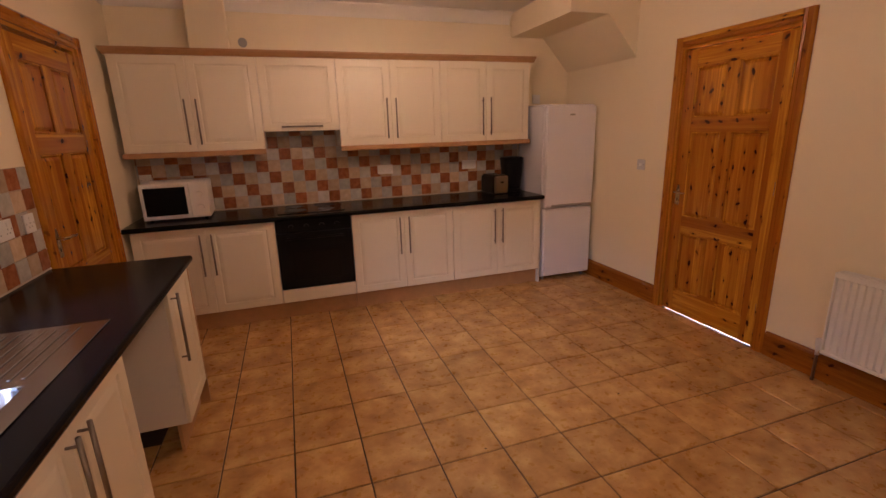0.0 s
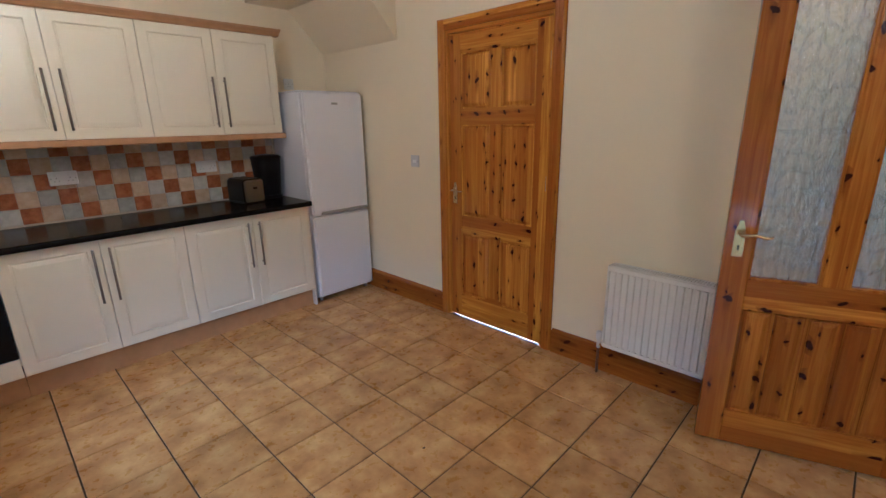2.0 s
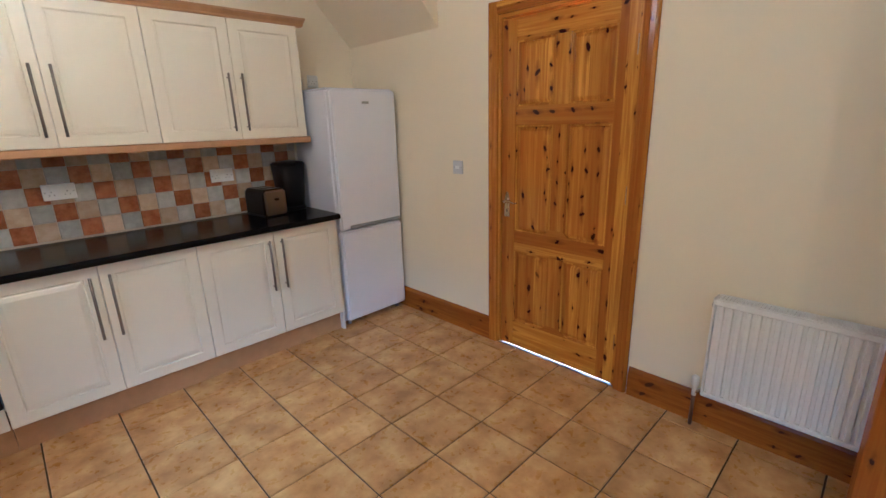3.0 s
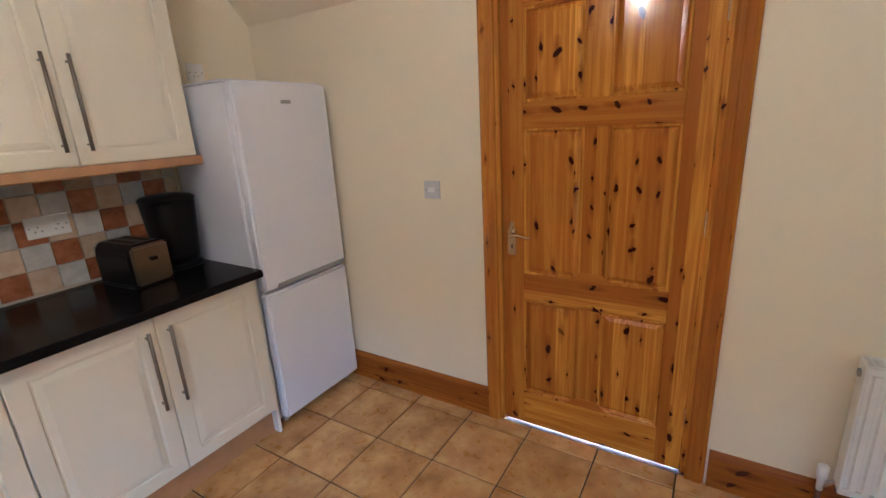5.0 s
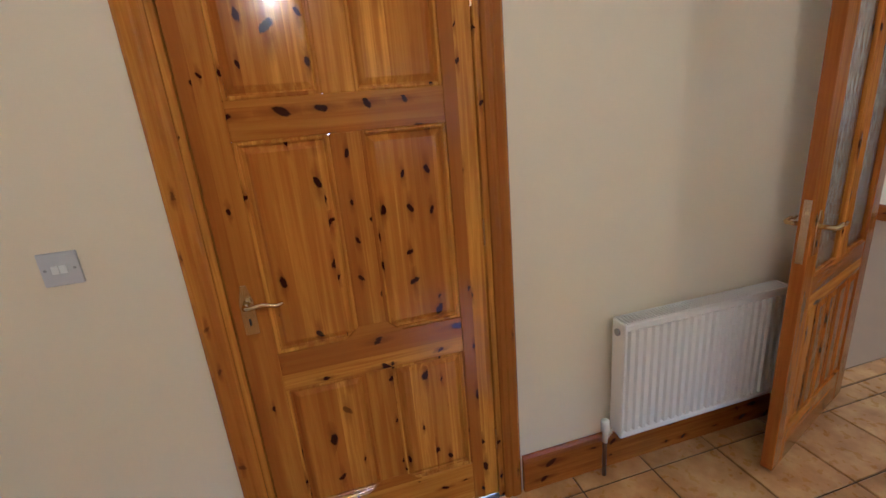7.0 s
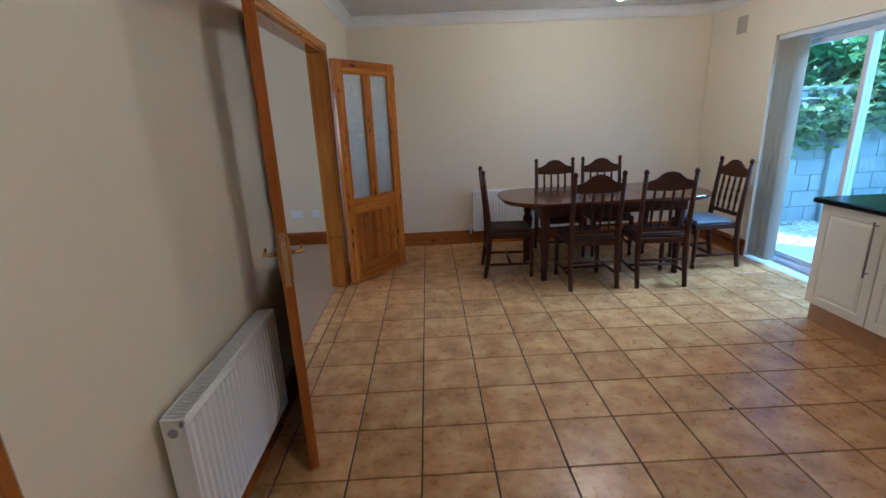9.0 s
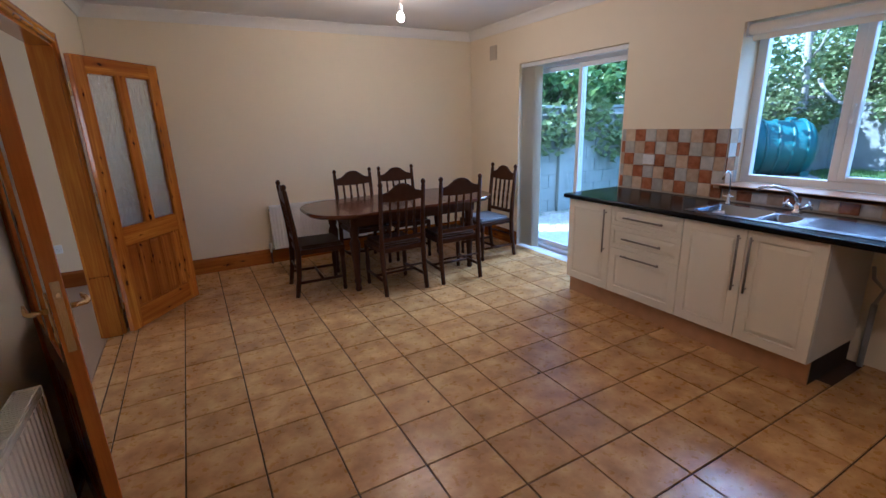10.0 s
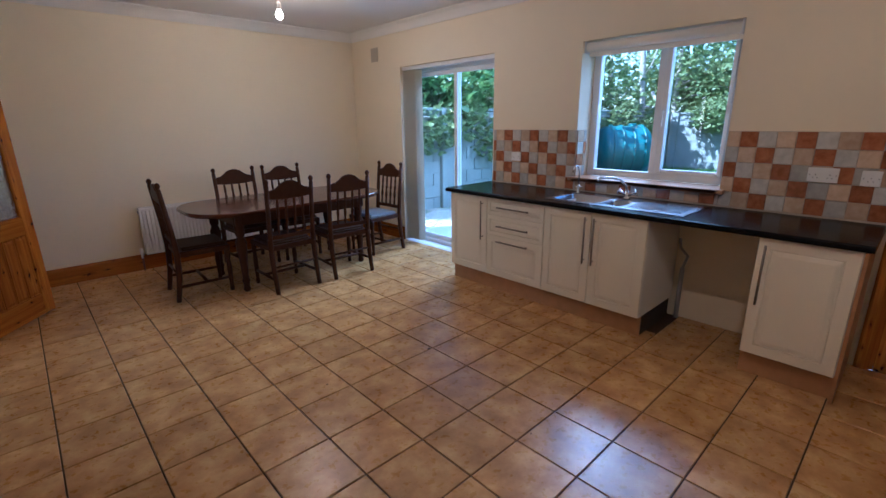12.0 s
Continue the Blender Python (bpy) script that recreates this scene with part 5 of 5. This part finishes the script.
tagged(part("floor_crumbs", bm, M_DARK), "small dark crumbs of dirt on the floor tiles", kind="stuff")
# Strip added below the back door to stop daylight leaking under the leaf.
tagged(part("door_sill", box(XW - TW + .01, XW - .04, BD[0] + .031, BD[1] - .031, -.02, .009), M_PINE_Y), "pine strip added under the back door to block outside light", kind="structure")


# ---- garden ----
structure("ground", box(-60, XW - TW, -60, 60, -.40, -.15), M_GRASS, "rough lawn")
structure("pavement", box(-6.6, XW - TW - .002, -6.9, 4, -.149, -.135), M_PATIO, "pale concrete patio slab")
structure("road", box(LX + .12, 60, -60, 60, -.4, -.15), M_PATIO, "pale paved front yard")
# Unseen block on top of the house, added to keep sun off the near garden.
structure("wall_upper_shade_block", box(XW - TW, LX + .1, -6.75, YN + T, ZC + .1, 5.3), M_RENDER, "unseen upper storey block added to shade the garden")
structure("wall_outer_cladding", box(XW - TW - .012, XW - TW - .002, BD[1], YN + .1, -.15, 2.9), M_RENDER)


def block_wall(name, p, q, top, label):
    """A boundary wall of big concrete blocks with piers, from p to q."""
    p, q = Vector((*p, 0)), Vector((*q, 0))
    L = (q - p).length
    ang = math.degrees(math.atan2(q.y - p.y, q.x - p.x))
    th = thing(name, label, "garden wall", p, ang)
    part("core", box(0, L, -.085, .085, -.2, top - .01), M_BLOCK, th)
    bm = bmesh.new()
    n, rows = int(L / .45), int((top + .15) / .225)
    for r in range(rows):
        off = .225 * (r % 2)
        for k in range(n + 1):
            a, b = max(0, k * .45 - off + .005), min(L, (k + 1) * .45 - off - .005)
            if b - a > .03:
                z = -.15 + r * .225
                j = random.uniform(-.004, .004)
                box(a, b, -.1 + j, .1 + j, z + .005, z + .22, bm=bm)
    part("blockwork", bm, M_BLOCK, th, kind="stuff")
    for k in range(int(L / 2.6) + 1):
        part("pier", box(k * 2.6, k * 2.6 + .22, -.17, .17, -.2, top + .03, .01), M_BLOCK, th)
    part("coping", box(0, L, -.13, .13, top - .005, top + .05, .01), M_BLOCK, th)
    return th


block_wall("garden_wall", (-17.0, -7.25), (-4.36, -7.25), 1.66, "grey concrete block wall beside the patio")
block_wall("garden_wall", (-17.0, -7.0), (-17.0, 9.0), 1.60, "grey concrete block wall at the end of the garden")

tk = thing("oil_tank", "dark green ribbed plastic oil tank on a block plinth", "oil tank", (-12.3, -6.45, 0), -48)
part("plinth", box(-.75, .75, -.45, .45, -.15, .10, .01), M_BLOCK, tk)
pr = []
for k in range(33):
    f = k / 32
    x = -.70 + 1.40 * f
    r = .60 * min(1, (1 - abs(2 * f - 1) ** 7) ** .5 + .02) if 0 < f < 1 else .30
    rr = r
    pr.append((max(rr, .25), x))
b2 = lathe(pr, 28, pose(0, 0, .70, 0, 90, 0))
part("shell", b2, M_TANK, tk, "", True)
for x in (-.42, -.16, .10, .34):
    part("rib", lathe([(.585, x - .04), (.635, x - .018), (.635, x + .018), (.585, x + .04)], 28, pose(0, 0, .70, 0, 90, 0)), M_TANK, tk, "", True)
part("filler_cap", lathe([(.11, 1.29), (.11, 1.345), (.08, 1.36)], 16, Matrix.Translation((-.2, 0, 0))), M_TANK, tk)
part("label_plate", box(.690, .712, -.13, .13, .86, 1.06, .005), M_WHITE, tk, "white warning label")
for x in (-.5, .5):
    part("foot", box(x - .08, x + .08, -.38, .38, .10, .22, .01), M_TANK, tk)


def leaf_cloud(name, centres, count, size, mat, seed, lobed=True):
    """Leaves as single bent blades, in a cloud round limbs."""
    rnd = random.Random(seed)
    V, Fc = [], []
    for _ in range(count):
        c, r = centres[rnd.randrange(len(centres))]
        d = Vector((rnd.gauss(0, 1), rnd.gauss(0, 1), rnd.gauss(0, 1))).normalized() * (rnd.random() ** .5)
        p = Vector(c) + Vector((d.x * r[0], d.y * r[1], d.z * r[2]))
        s = size * rnd.uniform(.6, 1.3)
        e = Euler((rnd.uniform(-.9, .9), rnd.uniform(-.9, .9), rnd.uniform(0, 6.28)))
        m = e.to_matrix()
        sh = ((0, -.5), (.42, -.28), (.5, .15), (.18, .2), (0, .6), (-.18, .2), (-.5, .15), (-.42, -.28)) if lobed else ((0, -.5), (.3, 0), (0, .6), (-.3, 0))
        b = len(V)
        for u, v in sh:
            V.append(tuple(p + m @ Vector((u * s, v * s, -abs(u) * s * .35))))
        n = len(sh)
        Fc.append(tuple(range(b, b + n)))
    me = bpy.data.meshes.new(name)
    me.from_pydata(V, [], Fc)
    me.materials.append(mat)
    return me


def tree(label, loc, h, crown, seed, mat, count, leaf=.15, lean=.1):
    th = thing("tree", label, "tree", loc)
    rnd = random.Random(seed)
    bm = bmesh.new()
    top = Vector((lean * h, lean * .4 * h, h * .8))
    tube([(0, 0, -.1), tuple(top * .3 + Vector((.08, 0, 0))), tuple(top * .65), tuple(top)], [.13, .11, .08, .03], 8, bm=bm)
    cs = []
    for k in range(16):
        f = rnd.uniform(.25, 1)
        st = top * f
        a = rnd.uniform(0, 6.28)
        en = st + Vector((math.cos(a) * crown * rnd.uniform(.4, 1), math.sin(a) * crown * rnd.uniform(.4, 1), rnd.uniform(-.1, .5) * crown))
        tube([tuple(st), tuple((st + en) / 2 + Vector((0, 0, .1))), tuple(en)], [.035, .022, .008], 5, bm=bm)
        cs.append((tuple(en), (crown * .5, crown * .5, crown * .42)))
        cs.append((tuple((st + en) / 2), (crown * .4, crown * .4, crown * .35)))
    part("trunk", bm, M_BARK, th, "", True)
    o = new("crown", leaf_cloud("crown", cs, count, leaf, mat, seed))
    o.parent = th
    return th


tree("sycamore with large green leaves behind the garden wall", (-7.4, -8.5, -.15), 3.6, 1.5, 3, M_LEAF1, 3600, .17, .02)
tree("sycamore overhanging the side wall of the garden", (-9.9, -8.3, -.15), 4.4, 1.7, 5, M_LEAF1, 3600, .17, .03)
tree("young sycamore beside the patio wall", (-5.3, -8.9, -.15), 3.8, 1.5, 8, M_LEAF1, 3000, .17, .0)
tree("tree with pale trunk beyond the oil tank", (-14.5, -9.6, -.15), 6.5, 2.3, 11, M_LEAF2, 5200, .15, .05)
tree("leafy tree behind the end wall of the garden", (-18.6, -7.6, -.15), 6.5, 2.6, 12, M_LEAF2, 6200, .15, -.02)
tree("leafy tree behind the end wall, in the sun", (-18.8, -3.8, -.15), 6.8, 2.7, 13, M_LEAF2, 6200, .15, .02)
tree("leafy tree behind the end wall of the garden", (-18.9, .2, -.15), 6.2, 2.6, 14, M_LEAF2, 5600, .15, .0)
tree("tall tree in the second row behind the garden", (-22.5, -10.5, -.15), 9.5, 3.8, 15, M_LEAF1, 2300, .3, .0)
tree("tall tree in the second row behind the garden", (-23.5, -4.5, -.15), 9.5, 3.8, 16, M_LEAF2, 2300, .3, .0)
tree("tall tree in the second row behind the side wall", (-14.5, -14.5, -.15), 9.0, 3.8, 17, M_LEAF1, 2200, .3, .0)
tree("small tree in the front yard", (10.5, -4.2, -.15), 4.0, 1.8, 19, M_LEAF1, 3500, .2, .0)
bt = thing("bare_tree", "pale bare tree trunk with broken branches by the garden wall", "tree", (-15.85, -7.62, -.15))
part("trunk", tube([(0, 0, 0), (.06, .05, 2.0), (.16, -.08, 3.9), (.25, -.20, 6.2)], .085, 9), M_BARK, bt, "", True)
for a_, b_, c_, r_ in (((.02, .05, 2.0), (-.1, .55, 1.95), (.1, .95, 1.78), .045), ((.0, .30, 2.45), (.1, .50, 2.15), (.1, .80, 1.85), .05), ((.0, .0, 2.1), (.1, -.5, 2.0), (.1, -1.0, 1.85), .03), ((.06, .0, 2.9), (.3, .35, 3.3), (.3, .5, 3.9), .025)):
    part("broken_branch", tube([a_, b_, c_], r_, 6), M_BARK, bt, "", True)
bt2 = thing("bare_tree", "thin pale tree trunk behind the garden wall", "tree", (-15.4, -8.45, -.15))
part("trunk", tube([(0, 0, 0), (.02, .0, 2.0), (-.05, -.2, 3.9)], .06, 8), M_BARK, bt2, "", True)
hc = [((-14.6 + .9 * k, -6.75 + .1 * (k % 3), 1.5), (.7, .35, .5)) for k in range(4)]
for nm, cs, cnt, lf, lab in (("ivy", [((-16.6, -5.6 + k * 1.0, 1.55), (.5, .8, .55)) for k in range(8)], 5200, .13, "ivy and branches hanging over the end wall"),
                             ("ivy", [((-16.0 + k * .75, -7.12 + .04 * (k % 2), 1.55 - .22 * (k % 3)), (.6, .3, .45)) for k in range(16)], 6500, .11, "ivy hanging over the side wall")):
    th = thing(nm, lab, "plant")
    o = new("leaves", leaf_cloud("leaves", cs, cnt, lf, M_LEAF2, 40))
    o.parent = th
    part("stems", tube([cs[0][0], cs[-1][0]], .02, 5), M_BARK, th)
rnd = random.Random(5)
V, Fc = [], []
for _ in range(9000):
    x, y = rnd.uniform(-16.8, -8.2), rnd.uniform(-7.0, 3.0)
    a, hgt, w = rnd.uniform(0, 6.28), rnd.uniform(.05, .16), .012
    b = len(V)
    V += [(x - w * math.cos(a), y - w * math.sin(a), -.15), (x + w * math.cos(a), y + w * math.sin(a), -.15), (x + rnd.uniform(-.05, .05), y + rnd.uniform(-.05, .05), -.15 + hgt)]
    Fc.append((b, b + 1, b + 2))
me = bpy.data.meshes.new("grass")
me.from_pydata(V, [], Fc)
me.materials.append(M_BLADE)
tagged(new("grass", me), "rough green grass", kind="stuff")
V, Fc = [], []
bm = bmesh.new()
for _ in range(1300):
    x, y, s = rnd.uniform(-6.9, -4.45), rnd.uniform(-7.1, -6.0), rnd.uniform(.010, .028)
    m = Matrix.Translation((x, y, -.133 + s * .3)) @ Matrix.Diagonal((s * rnd.uniform(.8, 1.4), s, s * .6, 1))
    b0 = [(1, 0, 0), (0, 1, 0), (-1, 0, 0), (0, -1, 0), (0, 0, 1)]
    b = len(V)
    V += [tuple(m @ Vector(q)) for q in b0]
    Fc += [(b, b + 1, b + 4), (b + 1, b + 2, b + 4), (b + 2, b + 3, b + 4), (b + 3, b, b + 4)]
bm.free()
me = bpy.data.meshes.new("pebbles")
me.from_pydata(V, [], Fc)
me.materials.append(M_PEBBLE)
tagged(new("pebbles", me), "loose pale pebbles and dead leaves by the wall", kind="stuff")


# ---- wall tiles ----
def tile_mesh(w, h, t, bev, mat, name="tile"):
    bm = bmesh.new()
    rings = []
    for i, z in ((0, 0), (0, t - bev), (bev, t)):
        a, b = w / 2 - i, h / 2 - i
        rings.append([bm.verts.new(p) for p in ((-a, -b, z), (a, -b, z), (a, b, z), (-a, b, z))])
    for A_, B_ in zip(rings, rings[1:]):
        for k in range(4):
            bm.faces.new((A_[k], A_[(k + 1) % 4], B_[(k + 1) % 4], B_[k]))
    bm.faces.new(rings[-1])
    me = bpy.data.meshes.new(name)
    bm.to_mesh(me)
    bm.free()
    me.materials.append(mat)
    return me


TP, TG = .0995, .003
tile_cache = {}


def wall_tiles(parent, axis, face, s, u0, u1, z0, z1, start_u, order, holes=()):
    """Chequered tiles, their colour stepping one place to the side in each row. start_u: a joint where the top row has its dark tile."""
    for r in range(-2, 6):
        z, zb = min(z1, 1.385 - r * TP), max(z0, 1.385 - (r + 1) * TP)
        if z - zb < .012:
            continue
        c = math.floor((u0 - start_u) / TP)
        while start_u + c * TP < u1 - .004:
            a, b = max(u0, start_u + c * TP), min(u1, start_u + (c + 1) * TP)
            spans = [(a, b, zb, z)]
            for ha, hb, hz0, hz1 in holes:
                nxt = []
                for (p, q, e, f) in spans:
                    if p >= hb - .002 or q <= ha + .002 or e >= hz1 - .002 or f <= hz0 + .002:
                        nxt.append((p, q, e, f))
                        continue
                    if p < ha - .012:
                        nxt.append((p, ha, e, f))
                    if q > hb + .012:
                        nxt.append((hb, q, e, f))
                    if e < hz0 - .012:
                        nxt.append((max(p, ha), min(q, hb), e, hz0))
                spans = nxt
            col = order[(c - r) % 3]
            for (p, q, e, f) in spans:
                if q - p < .012 or f - e < .012:
                    continue
                key = (round(q - p, 3), round(f - e, 3), col.name)
                if key not in tile_cache:
                    tile_cache[key] = tile_mesh(q - p - TG, f - e - TG, .0065, .0018, col)
                o = new("tile", tile_cache[key])
                o.parent = parent
                if axis == "x":
                    o.matrix_basis = Matrix(((0, 0, s, face), (s, 0, 0, (p + q) / 2), (0, 1, 0, (e + f) / 2), (0, 0, 0, 1)))
                else:
                    o.matrix_basis = Matrix(((-s, 0, 0, (p + q) / 2), (0, 0, s, face), (0, 1, 0, (e + f) / 2), (0, 0, 0, 1)))
            c += 1


bm = bmesh.new()
box(XW + .0005, XW + .0035, -3.825, wy0 - .001, WT + .001, 1.386, bm=bm)
box(XW + .0005, XW + .0035, wy0 - .001, wy1 + .001, WT + .001, wz0 - .03, bm=bm)
box(XW + .0005, XW + .0035, wy1 + .001, -.925, WT + .001, 1.386, bm=bm)
gw = structure("wall_tiling_west", bm, M_WGROUT, "chequered terracotta, cream and grey splashback tiles")
ORD = (M_TERRA, M_GRTILE, M_CRTILE)
wall_tiles(gw, "x", XW + .003, 1, -3.825, wy0 - .001, WT + .001, 1.385, -3.690, ORD)
wall_tiles(gw, "x", XW + .003, 1, wy0 - .001, -.925, WT + .001, 1.385, -1.704, ORD, [(wy0 - .002, wy1 + .001, wz0 - .029, 3)])
bm = box(XW - .145, XW - .001, wy0 + .0005, wy0 + .0035, wz0 + .0075, 1.386)
gr = structure("wall_tiling_reveal", bm, M_WGROUT, "tiles returning into the window reveal")
wall_tiles(gr, "y", wy0 + .003, 1, XW - .145, XW - .001, wz0 + .008, 1.385, XW - .30, ORD)
bm = bmesh.new()
box(-4.03, -.575, YN - .0035, YN - .0005, WT + .001, UZ0 - .002, bm=bm)
box(OX0 + .001, OX1 - .001, YN - .0035, YN - .0005, UZ0 - .002, 1.527, bm=bm)
gn = structure("wall_tiling_north", bm, M_WGROUT, "chequered terracotta, cream and grey splashback tiles")
ORD2 = (M_TERRA, M_CRTILE, M_GRTILE)
wall_tiles(gn, "y", YN - .003, -1, -4.03, -.575, WT + .001, 1.385, -1.729, ORD2)
wall_tiles(gn, "y", YN - .003, -1, OX0 + .002, OX1 - .002, 1.3855, 1.526, -1.729, ORD2)

# ---- floor tiles ----
PT, GX = .320, -.096
xs = [XE - .0] + [GX - PT * k for k in range(13)] + [XW + .0]
ysn = [YN] + [-PT * j for j in range(-2, 20)] + [YS]
cells = []
for i in range(len(xs) - 1):
    for j in range(len(ysn) - 1):
        cells.append((xs[i + 1], xs[i], ysn[j + 1], ysn[j]))
for j in range(len(ysn) - 1):          # strip in the double doorway
    a, b = max(ysn[j + 1], DD[0] + .03), min(ysn[j], DD[1] - .03)
    if b - a > .03:
        cells.append((XE + .002, XE + .10, a, b))
keepc = []
for a, b, c, d in cells:
    mx, my = (a + b) / 2, (c + d) / 2
    if b - a < .03 or d - c < .03 or my > .36 and mx < -.6 or mx < -3.75 and (-3.8 < my < -2.05 or -1.35 < my < -.97):
        continue
    keepc.append((a, b, c, d))
fb_ = tagged(new("floor_tiling"), "square terracotta-beige ceramic floor tiles with dark joints", kind="structure")
keepc.sort(key=lambda q: ((q[0] + q[1]) / 2 + 1.8) ** 2 + (((q[2] + q[3]) / 2 + 2.4) * .75) ** 2)
fcache = {}
JG = .0072
rest = bmesh.new()
for n_, (a, b, c, d) in enumerate(keepc):
    key = (round(b - a, 3), round(d - c, 3))
    if key not in fcache:
        fcache[key] = tile_mesh(b - a - JG, d - c - JG, .0085, .0022, M_FTILE, "floor_tile")
    jz = random.uniform(-.0006, .0006)
    m = Matrix.Translation(((a + b) / 2, (c + d) / 2, -.0085 + jz)) @ Euler((random.uniform(-.0010, .0010), random.uniform(-.0010, .0010), random.uniform(-.002, .002))).to_matrix().to_4x4()
    if n_ < 300:
        o = new("floor_tile", fcache[key])
        o.parent = fb_
        o.matrix_basis = m
    else:
        tmp = bmesh.new()
        tmp.from_mesh(fcache[key])
        tmp.transform(m)
        join(rest, tmp)
tagged(part("far_tiles", rest, M_FTILE, fb_), kind="stuff")
